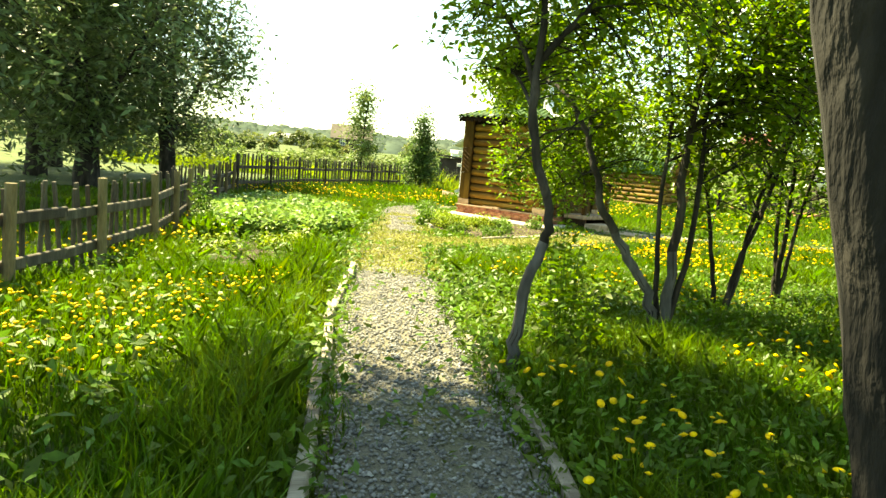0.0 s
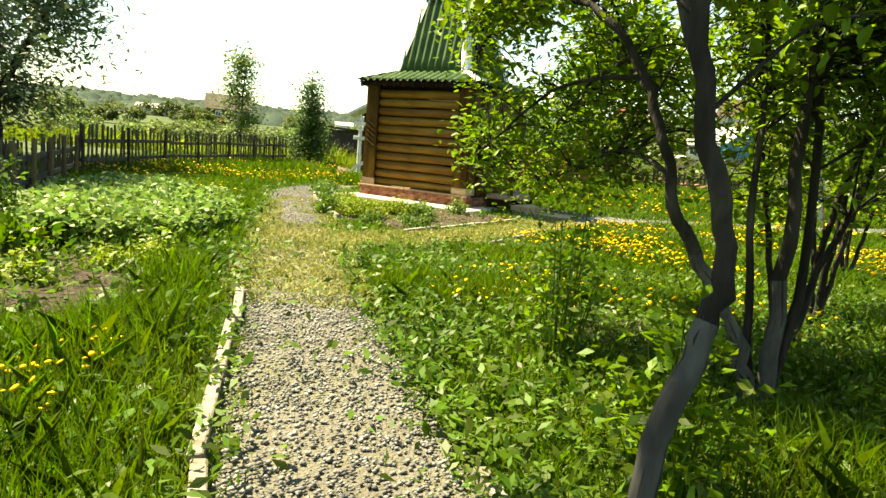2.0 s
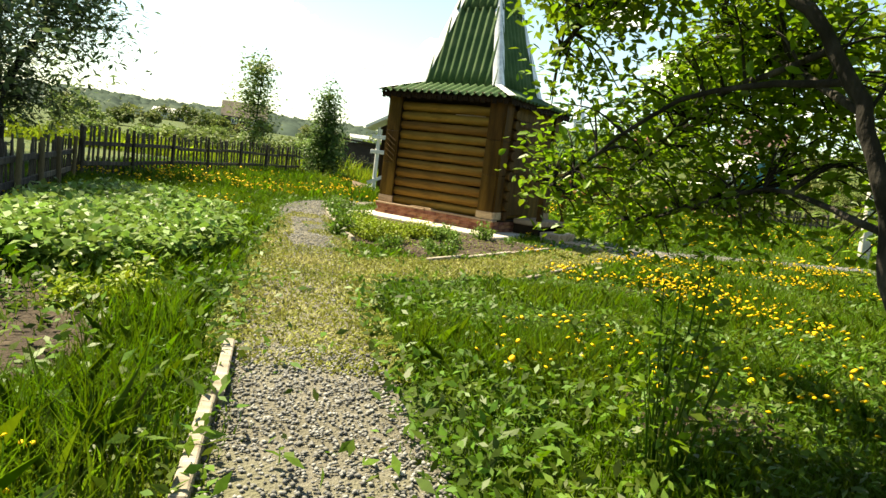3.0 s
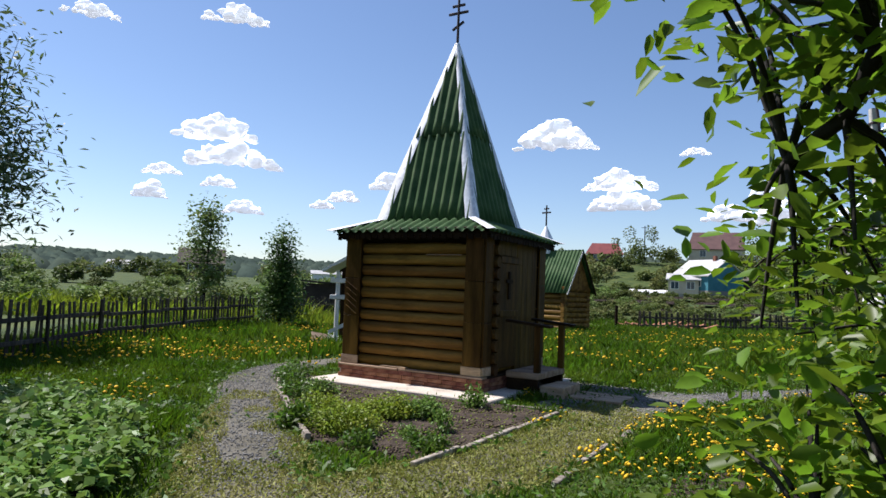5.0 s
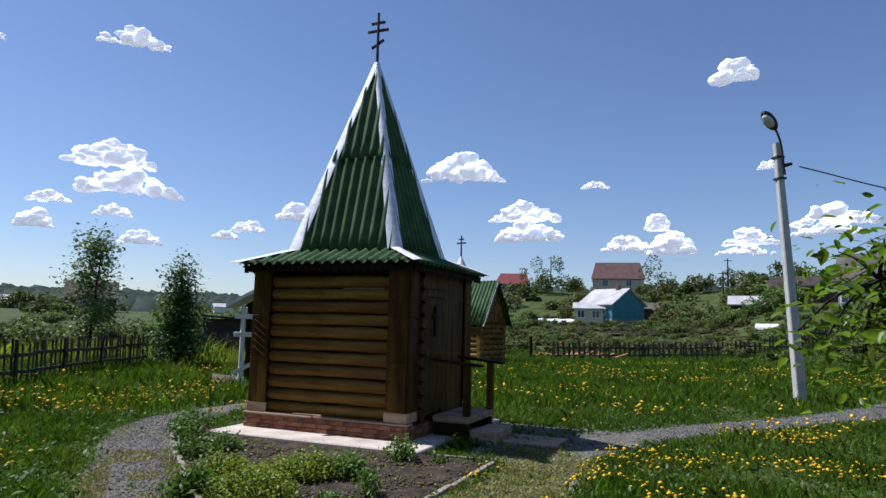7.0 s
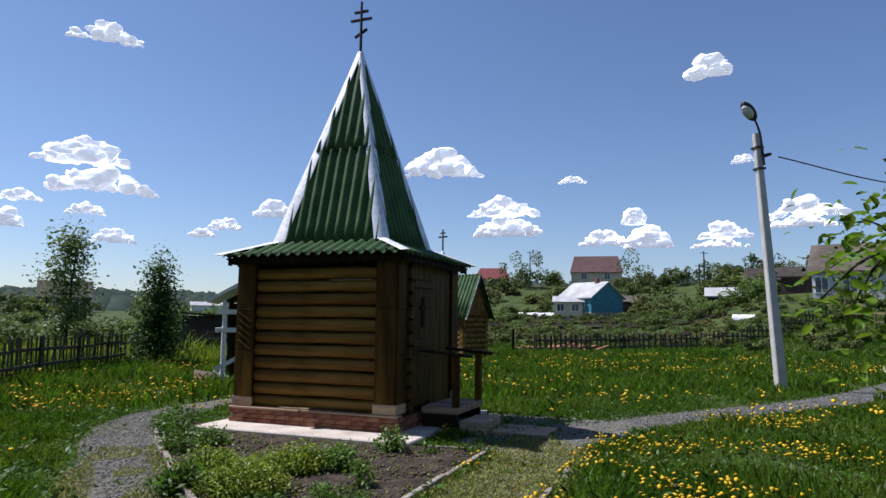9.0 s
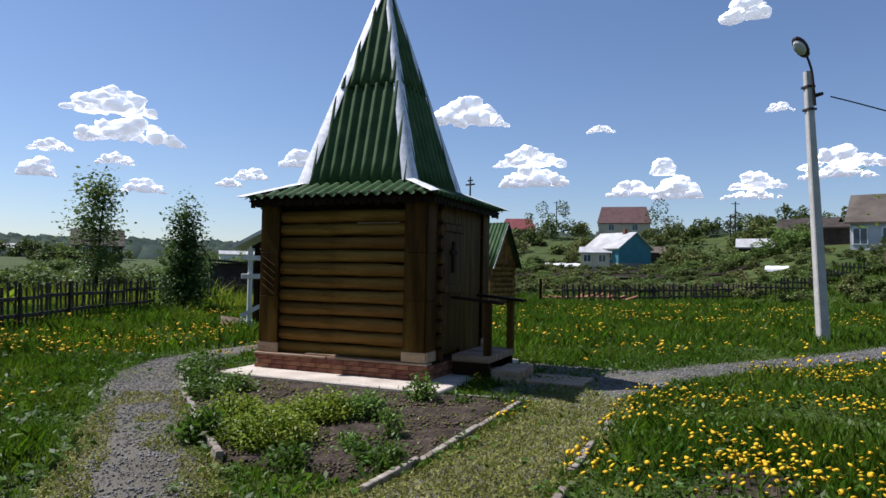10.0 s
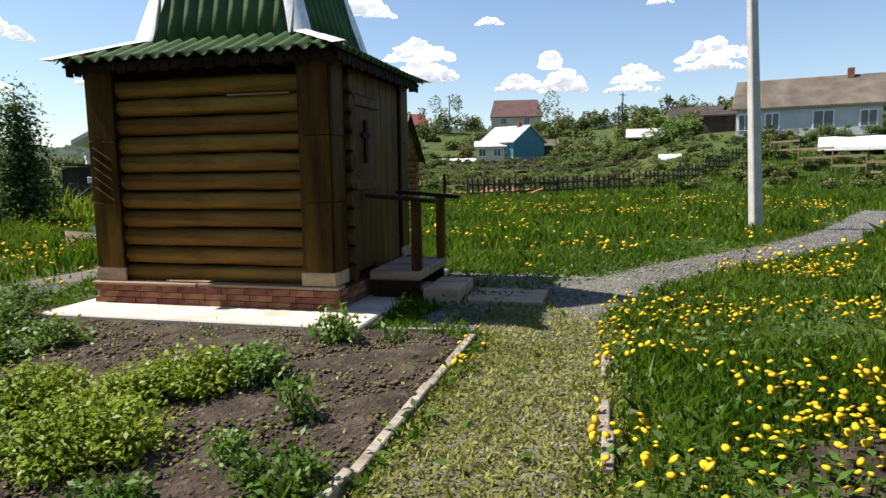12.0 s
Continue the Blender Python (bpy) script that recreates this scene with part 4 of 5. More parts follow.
# the bent tree at the edge of the path
tree("grove_tree", "thin bent tree with grey trunk and fresh leaves", (1.6, -2.08, G),
     [([(0.02, 0.08, 0), (0.03, 0.05, 0.35), (0.1, 0.03, 0.75), (0.15, 0.03, 0.98), (0.05, 0.0, 1.3), (-0.02, 0.0, 1.7), (0.02, 0.1, 2.4), (0.15, 0.2, 3.3)], 0.038, 0.016),
      ([(0.02, 0.0, 1.45), (-0.1, 0.3, 2.0), (-0.45, 0.5, 2.5)], 0.022, 0.009), ([(0.0, 0.05, 1.9), (0.4, 0.0, 2.4), (0.7, 0.1, 2.9)], 0.022, 0.009),
      ([(0.0, 0.02, 1.6), (-0.12, 0.45, 1.85), (-0.2, 0.95, 1.95)], 0.014, 0.006)],
     [((-0.1, 0.4, 2.4), 0.6, 0.4, 1700), ((0.3, 0.1, 2.7), 0.7, 0.4, 1900), ((-0.35, 0.6, 2.05), 0.4, 0.25, 800), ((0.1, 0.3, 3.2), 0.8, 0.4, 1700),
      ((0.7, 0.2, 2.3), 0.6, 0.4, 1500), ((-0.15, 0.95, 2.0), 0.3, 0.2, 420), ((0.35, 0.7, 2.15), 0.45, 0.3, 900), ((0.5, 0.3, 1.85), 0.3, 0.2, 400)],
     M_LEAF, 0.055, 11, group=GROVE, wash=True)
# the leaning tree whose limb reaches towards the chapel
tree("grove_tree", "leaning tree with a long low limb of fresh leaves", (2.78, -0.54, G),
     [([(0, 0, 0), (-0.1, 0.0, 0.35), (-0.34, -0.04, 0.72), (-0.54, -0.06, 1.0), (-0.63, -0.04, 1.3), (-0.74, 0.04, 1.65), (-1.0, 0.25, 2.0), (-1.3, 0.7, 2.1), (-1.45, 1.15, 1.85)], 0.042, 0.012),
      ([(0.03, 0, 0), (0.08, 0.02, 0.9), (0.1, 0.1, 1.9), (0.3, 0.1, 3.3)], 0.046, 0.016), ([(0.1, 0.1, 1.7), (0.5, 0.1, 2.2), (0.9, 0.4, 3.2)], 0.024, 0.01),
      ([(0.05, -0.02, 0), (0.2, 0.05, 0.8), (0.25, 0.3, 2.0), (0.2, 0.5, 3.0)], 0.03, 0.012), ([(0.02, 0.04, 0), (-0.05, 0.15, 0.9), (-0.02, 0.3, 1.8), (-0.15, 0.4, 2.7)], 0.025, 0.01),
      ([(-0.74, 0.04, 1.65), (-1.05, 0.6, 1.6), (-1.4, 1.15, 1.2)], 0.014, 0.006), ([(-0.8, 0.1, 1.75), (-0.8, 0.95, 1.65), (-0.85, 1.6, 1.35)], 0.014, 0.006),
      ([(-0.7, 0.0, 1.55), (-0.6, 1.4, 2.05), (-0.4, 2.65, 1.85)], 0.016, 0.006),
      ([(-0.6, -0.04, 1.2), (-0.6, 0.7, 1.3), (-0.9, 1.4, 1.05)], 0.013, 0.006)],
     [((-0.4, 2.65, 1.75), 0.27, 0.24, 420), ((-0.35, 2.4, 1.5), 0.26, 0.2, 260), ((-0.5, 2.0, 2.0), 0.25, 0.16, 200), ((-1.3, 1.1, 1.65), 0.26, 0.2, 460), ((-1.3, 1.15, 1.2), 0.26, 0.22, 460), ((-0.95, 1.25, 1.45), 0.42, 0.28, 1000), ((-0.8, 1.4, 1.1), 0.36, 0.2, 600), ((-0.45, 1.1, 1.3), 0.4, 0.35, 900),
      ((-1.0, 0.85, 2.15), 0.35, 0.2, 520), ((-1.25, 1.2, 2.2), 0.35, 0.2, 520), ((-0.3, 0.8, 2.6), 0.7, 0.4, 1500), ((0.3, 0.2, 2.9), 0.75, 0.5, 1900), ((0.7, 0.5, 2.4), 0.6, 0.5, 1500), ((0.2, 1.0, 3.2), 0.9, 0.4, 1500),
      ((0.6, -0.3, 2.2), 0.7, 0.5, 2300), ((0.9, 0.3, 1.85), 0.55, 0.4, 1600), ((0.15, -0.5, 2.5), 0.6, 0.4, 1400), ((-0.2, 0.3, 1.9), 0.45, 0.35, 900), ((0.5, 1.0, 1.7), 0.55, 0.4, 1200),
      ((-0.6, 0.9, 1.8), 0.5, 0.3, 1500), ((0.0, 1.0, 1.7), 0.6, 0.4, 2000), ((-0.2, 1.8, 1.75), 0.55, 0.35, 1500), ((-0.7, 0.5, 2.05), 0.4, 0.25, 900),
      ((-1.45, 0.45, 2.0), 0.28, 0.18, 600), ((-1.2, 0.8, 2.1), 0.35, 0.2, 700), ((-1.5, 0.9, 2.12), 0.25, 0.15, 350)],
     M_LEAF, 0.052, 12, group=GROVE, wash=True, pruned=0.5)
SP = [(3.62, 0.6, 21), (4.5, 1.6, 22), (6.85, 4.55, 23), (5.3, 0.2, 24), (9.66, 6.5, 25), (7.0, 1.6, 27), (12.0, 8.0, 28), (9.3, 3.4, 29), (4.4, -1.9, 30)]
for x, y, sd in SP:
    rr = random.Random(sd)
    st = []
    for k in range(rr.choice((3, 4))):
        a = rr.uniform(0, 6.28)
        u, w = math.cos(a), math.sin(a)
        st.append(([(u * 0.04, w * 0.04, 0), (u * 0.12, w * 0.12, 0.5), (u * rr.uniform(0.2, 0.45), w * 0.35, 1.4), (u * 0.6, w * 0.6, 2.4), (u * 0.7, w * 0.75, 3.3)], rr.uniform(0.022, 0.036), 0.01))
    tree("grove_tree", GL, (x, y, G), st, crown(0, 0, 1.05, 4.3, 1.3, 7800, 24, sd), M_LEAF, 0.068, sd, group=GROVE)
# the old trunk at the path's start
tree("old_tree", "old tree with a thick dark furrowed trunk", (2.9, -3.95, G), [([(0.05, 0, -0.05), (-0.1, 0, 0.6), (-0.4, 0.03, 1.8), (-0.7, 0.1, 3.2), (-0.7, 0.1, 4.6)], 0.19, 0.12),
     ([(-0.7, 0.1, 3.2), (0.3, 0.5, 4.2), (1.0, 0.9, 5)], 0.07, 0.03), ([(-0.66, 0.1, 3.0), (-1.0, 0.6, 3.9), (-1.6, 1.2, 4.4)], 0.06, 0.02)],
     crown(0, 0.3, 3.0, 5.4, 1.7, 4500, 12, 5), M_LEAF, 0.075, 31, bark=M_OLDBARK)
tree("shade_tree", "leafy tree overhanging the start of the path", (-3.7, -3.9, G), [([(0, 0, 0), (0.15, 0.3, 1.8), (0.6, 1.3, 3.8), (1.2, 2.7, 6.4)], 0.16, 0.05), ([(0.5, 1.0, 3.8), (1.3, 1.6, 5.0), (2.1, 2.4, 5.9)], 0.06, 0.02)],
     crown(1.6, 2.9, 4.6, 7.4, 1.7, 14000, 36, 6), M_LEAF, 0.1, 32)
# big willows beyond the fence
for x, y, h, r, sd in ((-8.6, 8.6, 7.5, 2.6, 41), (-11.8, 11.0, 8.5, 3.2, 42), (-10.2, 15.2, 8.0, 2.6, 43), (-9.2, 3.6, 7.5, 2.6, 44), (-15, 16, 9, 3.4, 45)):
    rr = random.Random(sd)
    st = [([(0, 0, 0), (rr.uniform(-.2, .2), 0, h * 0.25), (rr.uniform(-.5, .5), rr.uniform(-.4, .4), h * 0.6), (rr.uniform(-.6, .6), 0.2, h * 0.92)], 0.3, 0.06)]
    for k in range(4):
        a = k * 1.57 + rr.random()
        st.append(([(0, 0, h * 0.18), (math.cos(a) * r * 0.35, math.sin(a) * r * 0.35, h * 0.42), (math.cos(a) * r * 0.7, math.sin(a) * r * 0.7, h * 0.68)], 0.12, 0.03))
    tree("willow", "large grey-green willow with dark trunk beyond the fence", (x, y, G), st, crown(0, 0, h * 0.14, h, r, 19000, 44, sd), M_WILLOW, 0.23, sd, 0.34, 0.012, "willows", 0.35)
# young tree by the fence and the slim birch behind it
tree("young_tree", "dense dark-green young conical tree in the grass", (-3.03, 24.5, G), [([(0, 0, 0), (0.05, 0, 1.5), (0, 0.05, 3.6)], 0.07, 0.015)],
     [((0.15 * math.sin(k * 2.4), 0.15 * math.cos(k * 2.4), 0.45 + k * 0.36), max(0.1, 0.98 - k * 0.105), 0.3, 1300 - 120 * k) for k in range(9)], M_FIR, 0.13, 51, 0.6, 0.008)
tree("birch", "slender pale-leaved young tree behind the fence", (-7.7, 31.7, G), [([(0, 0, 0), (0.1, 0, 2.0), (0.2, 0.1, 4.4)], 0.09, 0.02)],
     crown(0.1, 0, 0.7, 5.0, 1.0, 3600, 16, 52), M_BIRCH, 0.18, 52, 0.6, 0.01)


def bush_mesh(seed, n, leaf, squash=0.8):
    rg = np.random.default_rng(seed)
    P = []
    lobes = [(rg.normal(size=3) * (0.42, 0.42, 0.22) + (0, 0, 0.5), rg.uniform(0.25, 0.5)) for _ in range(9)]
    for c, r in lobes:
        d = rg.normal(size=(n // 9, 3))
        d /= np.linalg.norm(d, axis=1)[:, None]
        P.append(c + d * r * rg.uniform(0.65, 1.05, (len(d), 1)) * (1, 1, squash))
    P = np.concatenate(P)
    P[:, 2] = np.maximum(P[:, 2], 0.02)
    v, f = leaf_arrays(P, leaf, rg, 0.7, 0.6)
    return fast("foliage", v, f, M_BUSH)


BUSHES = [bush_mesh(60 + k, 1500, 0.14) for k in range(4)]
TALL = [bush_mesh(70 + k, 1500, 0.12, 1.5) for k in range(3)]
rr = random.Random(8)


FAR = []


def bush(x, y, s, tall=False, sink=0.05):
    if math.hypot(x, y) > 85:
        FAR.append((x, y, s, tall))
        return
    m = rr.choice(TALL if tall else BUSHES)
    b = tagged(new("bush", m), "tall dark garden tree on the slope" if tall else "rounded green willow bush in the meadow", "tree" if tall else "bush", "far bushes and trees")
    b.matrix_world = pose(x, y, ground_z(x, y) - sink * s, 0, 0, rr.uniform(0, 360)) @ Matrix.Diagonal((s * rr.uniform(0.9, 1.4), s * rr.uniform(0.9, 1.4), s * rr.uniform(0.8, 1.1) * (1.35 if tall else 1), 1))


for k in range(85):
    az = radians(rr.uniform(-42, 8))
    r = 34 + 210 * rr.random() ** 1.5
    x, y = r * math.sin(az), r * math.cos(az)
    if r < 60 and rr.random() < 0.5 and az > radians(-24):
        continue
    bush(x, y, rr.uniform(0.6, 1.3) * (1 + r / 120), rr.random() < 0.16)
for k in range(8):
    bush(-13 + k * 1.5 + rr.uniform(-0.8, 0.8), 26 + k * 1.0 + rr.uniform(4, 14), rr.uniform(0.8, 1.4))
for x, y, s in ((-1.0, 44, 1.5), (1.5, 47, 1.6), (-2.5, 41, 1.1), (0.5, 40, 1.0), (3, 55, 2.2), (-5, 52, 1.7)):
    bush(x, y, s)
for k in range(210):
    az = radians(rr.uniform(13, 62))
    r = 66 + 115 * rr.random()
    x, y = r * math.sin(az), r * math.cos(az)
    near_house = any(math.hypot(x - hx, y - hy) < hr for hx, hy, hr in ((50.3, 43.6, 10), (49.8, 94.5, 7), (45, 93, 6), (80, 149, 10), (57, 161, 8), (47, 88, 6), (41, 92, 6), (55, 68, 5), (51.5, 57.5, 6), (50.2, 52, 5)))
    if near_house or (az < radians(32) and r < 104):
        continue
    bush(x, y, rr.uniform(0.9, 1.7) * (0.6 + r / 130), rr.random() < 0.22)
for x, y, s, t in ((79.6, 130.7, 4.2, True), (62, 150, 3.2, True), (60, 152, 3.0, True), (70, 152, 2.6, False), (56, 60, 2.6, False), (60, 58, 3.0, False), (52, 56, 2.4, False), (47, 55, 2.0, False), (48, 58, 2.4, False), (70, 90, 3.2, False), (74, 86, 3.0, True)):
    bush(x, y, s, t)
for k in range(10):
    bush(44 + k * 0.75 + rr.uniform(-.3, .3), 41.5 - k * 1.0 + rr.uniform(-.4, .4), rr.uniform(0.5, 0.9))

for k in range(190):
    az = radians(rr.uniform(16, 62))
    r = rr.uniform(47, 90)
    x, y = r * math.sin(az), r * math.cos(az)
    if any(math.hypot(x - hx, y - hy) < hr for hx, hy, hr in ((50.3, 43.6, 9), (46, 38, 6), (51.5, 57.5, 5), (50.2, 52, 5), (46, 90, 7), (41, 92, 5))) or (radians(22) < az < radians(31) and r > 58):
        continue
    bush(x, y, rr.uniform(0.35, 0.95) * (0.5 + r / 90), sink=0.2)

for k in range(900):
    az, r = radians(rr.uniform(14, 64)), rr.uniform(41, 95)
    x, y = r * math.sin(az), r * math.cos(az)
    if not any(math.hypot(x - hx, y - hy) < hr for hx, hy, hr in ((50.3, 43.6, 8), (51.5, 57.5, 5), (50.2, 52, 5), (46, 91, 6), (41, 93, 4), (43.5, 32.5, 4))):
        FAR.append((x, y, rr.uniform(0.25, 0.7), False))
rg = np.random.default_rng(19)
P = []
for x, y, s, tall in FAR:
    c = np.array((x, y, ground_z(x, y)))
    for k in range(7 if s > 0.9 else 3):
        lobe = rg.normal(size=3) * (0.45, 0.45, 0.3) + (0, 0, 0.6)
        q = rg.normal(size=(100, 3))
        q /= np.linalg.norm(q, axis=1)[:, None]
        q = (lobe + q * rg.uniform(0.25, 0.5)) * s * (1.1, 1.1, 1.5 if tall else 0.85)
        q[:, 2] = np.maximum(q[:, 2], 0)
        P.append(np.concatenate([c + q, np.full((100, 1), min(s, 1.9))], 1))
P = np.concatenate(P)
v, f = leaf_arrays(P[:, :3], 0.3 * P[:, 3], rg, 0.7, 0.6)
tagged(new("far_bushes", fast("far_bushes", v, f, M_BUSH)), "dense green bushes and garden trees far off", "bushes", kind="stuff")

for x, y, yaw, L, D in ((27, 47, 35, 11, 4), (36, 56, 38, 13, 4.5), (33, 70, 30, 12, 6), (46, 64, 40, 9, 5), (24, 62, 25, 10, 5)):
    bm = bmesh.new()
    for i in range(9):
        u = L * (i / 8 - 0.5)
        a, e = Vector((u, -D / 2, 0)), Vector((u, D / 2, 0))
        for p in (a, e):
            q = pose(x, y, 0, 0, 0, -yaw) @ p
            bm.verts.new((q.x, q.y, ground_z(q.x, q.y) + 0.25 + 0.03 * (i % 2)))
    bm.verts.ensure_lookup_table()
    for i in range(8):
        bm.faces.new((bm.verts[2 * i], bm.verts[2 * i + 2], bm.verts[2 * i + 3], bm.verts[2 * i + 1]))
    bmesh.ops.solidify(bm, geom=bm.faces[:], thickness=0.5)
    tagged(part("garden_plot", bm, M_SOIL), "dug brown vegetable plot on the slope", "plot", kind="structure")

# far woods on the skyline
rg = np.random.default_rng(9)
V, F = [], []
P = []
for k in range(5200):
    az = math.radians(rg.uniform(-60, 70))
    r = rg.uniform(330, 1350) if az < 0.25 else rg.uniform(190, 420)
    x, y = r * math.sin(az), r * math.cos(az)
    z = ground_z(x, y)
    s = rg.uniform(3, 7) * (0.7 + r / 900) * (1 if az < 0.25 else 0.45)
    P.append((x, y, z, s))
P = np.array(P)
base = np.array([(1, 0, 0), (0.3, 0.95, 0), (-0.8, 0.6, 0), (-0.8, -0.6, 0), (0.3, -0.95, 0), (0.45, 0.1, 1.05), (-0.4, 0.2, 1.2)])
tri = np.array([(0, 1, 5), (1, 6, 5), (1, 2, 6), (2, 3, 6), (3, 4, 6), (4, 5, 6), (4, 0, 5)])
v = (base[None] * rg.uniform(0.75, 1.25, (len(P), 7, 3))) * P[:, None, 3:4] * (1.3, 1.3, 1.0) + P[:, None, :3]
f = (tri[None] + 7 * np.arange(len(P))[:, None, None]).reshape(-1, 3)
tagged(new("far_woods", fast("far_woods", v.reshape(-1, 3), f, M_HILL)), "hazy dark-green woods along the skyline", "woods", kind="stuff")

# ---- flower bed plants ----


def clump(name, label, x, y, r, h, n, leaf, material, seed, category="shrub", group="flower bed plants", upright=0.0):
    rg = np.random.default_rng(seed)
    r *= 0.84
    t = tagged(new(name), label, category, group)
    t.matrix_world = pose(x, y, G + 0.02)
    V, F = [], []
    random.seed(seed)
    P = []
    k = max(5, n // 22)
    for i in range(k):
        a, d = rg.random() * 6.283, r * math.sqrt(rg.random())
        top = Vector((math.cos(a) * d, math.sin(a) * d, h * (1 - 0.55 * (d / r) ** 2) * rg.uniform(0.7, 1.05)))
        b = Vector((top.x * 0.45, top.y * 0.45, 0))
        ln = [b, b.lerp(top, 0.5) + Vector((0, 0, h * 0.06)), top]
        tube(V, F, ln, 0.006, 0.003, 4)
        for u in rg.uniform(0.35, 1.05, n // k):
            P.append(np.array(b.lerp(top, u)) + rg.normal(size=3) * leaf * 0.8)
    tagged(part("stem", fast("stem", [tuple(q) for q in V], F, M_WEED), M_WEED, t), kind="stuff")
    P = np.array(P)
    P[:, 2] = np.maximum(P[:, 2], 0.01)
    v, f = leaf_arrays(P, leaf, rg, 0.5, 0.5 + upright, -upright)
    part("foliage", fast("foliage", v, f, material), material, t)
    return t


SHL = "low bushy green flower bed plant"
clump("garden_shrub", "bright yellow-green rounded garden shrub", 0.34, 6.85, 0.5, 0.32, 4200, 0.04, M_SHRUB, 1)
clump("garden_shrub", "bright yellow-green rounded garden shrub", -0.02, 7.75, 0.4, 0.28, 2600, 0.04, M_SHRUB, 2)
clump("garden_shrub", SHL, 0.85, 7.7, 0.4, 0.28, 2000, 0.045, M_SHRUB, 3)
clump("garden_shrub", SHL, 1.25, 7.75, 0.32, 0.26, 1300, 0.05, M_BED, 4)
clump("garden_shrub", SHL, 0.5, 7.6, 0.3, 0.24, 1100, 0.045, M_SHRUB, 5)
clump("iris_plant", "small upright leafy plant in bare soil", 1.4, 6.9, 0.13, 0.3, 240, 0.05, M_BED, 6, upright=0.7)
clump("iris_plant", "small upright leafy plant in bare soil", 1.01, 6.52, 0.13, 0.2, 260, 0.045, M_BED, 7, upright=0.4)
clump("garden_shrub", "small dark-green tuft in bare soil", 1.22, 6.15, 0.25, 0.17, 700, 0.05, M_WEED, 8, upright=0.4)
clump("garden_shrub", "small dark-green tuft in bare soil", 0.5, 6.15, 0.24, 0.16, 520, 0.05, M_WEED, 9, upright=0.4)
clump("garden_shrub", SHL, -0.15, 9.35, 0.32, 0.22, 700, 0.06, M_BED, 10)
clump("garden_shrub", SHL, -0.5, 9.0, 0.26, 0.2, 500, 0.06, M_WEED, 12)
clump("garden_shrub", SHL, -0.6, 9.9, 0.3, 0.24, 600, 0.06, M_WEED, 13)
clump("garden_shrub", SHL, -0.75, 10.6, 0.35, 0.26, 800, 0.06, M_WEED, 14)
clump("garden_shrub", SHL, -0.75, 11.3, 0.4, 0.28, 800, 0.06, M_WEED, 15)
clump("garden_shrub", SHL, -0.2, 7.1, 0.25, 0.25, 600, 0.07, M_WEED, 16, upright=0.4)
clump("garden_shrub", "leafy plant with upright shoots at the slab", 2.0, 8.5, 0.22, 0.28, 420, 0.06, M_BED, 17, upright=0.5)
clump("garden_shrub", SHL, 2.45, 8.3, 0.12, 0.14, 120, 0.05, M_WEED, 18)
clump("white_flowers", "white blossom cushion in the grass", -0.6, 18.6, 0.35, 0.2, 500, 0.05, M_FLOWER, 19, "flowers")
clump("sapling", "thin dark leafy sapling in the meadow", 1.95, 0.15, 0.28, 1.0, 420, 0.06, M_LEAF, 20, "sapling", "saplings", 0.2)
clump("sapling", "thin dark leafy sapling in the meadow", 1.95, -1.5, 0.35, 0.75, 700, 0.07, M_LEAF, 22, "sapling", "saplings")
clump("tall_weed", "tall flowering weed beside the fence", -2.9, 3.0, 0.22, 0.95, 300, 0.07, M_WEED, 23, "weed", "weeds", 0.3)
clump("grass_tuft", "dark green grass tuft beside the fence", -2.15, 1.7, 0.22, 0.35, 500, 0.1, M_GRASS, 24, "grass", "weeds", 1.2)
for k, (x, y) in enumerate(((-1.15, 2.0), (-1.35, 1.7), (-1.75, 1.1), (-2.1, 1.6), (-1.25, 2.45))):
    clump("garden_shrub", "yellow-green low garden plant in soil", x, y, 0.24, 0.2, 320, 0.06, M_SHRUB, 80 + k)

# leafy rows of the garden plot
rg = np.random.default_rng(15)
pts = rg.uniform((-4.2, 2.1), (-1.0, 8.2), (2400, 2))
pts = pts[inside(pts, POTATO)]
P = []
for x, y in pts[:900]:
    h = 0.34 * rg.uniform(0.7, 1.15)
    q = np.array((x, y, G)) + rg.normal(size=(24, 3)) * (0.1, 0.1, 0) + np.stack([np.zeros(24), np.zeros(24), h * rg.uniform(0.15, 1, 24) ** 0.6], 1)
    P.append(q)
v, f = leaf_arrays(np.concatenate(P), 0.1, rg, 0.65, 0.4)
tagged(new("leafy_rows", fast("leafy_rows", v, f, M_BED)), "dense broad-leaved green plants in a garden plot", "plants", kind="stuff")

# ---- bed and path edging ----
EDGE_ME = part("edging", boxm(-0.5, 0.5, -0.024, 0.024, -0.06, 0.06, 0.006), M_EDGE)
edge_me = EDGE_ME.data
bpy.data.objects.remove(EDGE_ME)


def edging(label, pts, gaps=0.02, step=1.0, top=0.03, keep=1.0, seed=3):
    rg = random.Random(seed)
    e = tagged(new("path_edging"), label, "edging", kind="structure")
    for (x0, y0), (x1, y1) in zip(pts[:-1], pts[1:]):
        L = math.hypot(x1 - x0, y1 - y0)
        n = max(1, round(L / step))
        a = math.degrees(math.atan2(y1 - y0, x1 - x0))
        for i in range(n):
            if rg.random() > keep:
                continue
            t = (i + 0.5) / n
            part("plank", edge_me, None, e, "", pose(x0 + (x1 - x0) * t + rg.uniform(-.012, .012), y0 + (y1 - y0) * t, G + top - 0.06 + rg.uniform(-.012, .012), rg.uniform(-7, 7), rg.uniform(-1.5, 1.5), a + rg.uniform(-1.5, 1.5))
                 @ Matrix.Diagonal((L / n - gaps, 1.25, 1, 1)))
    return e


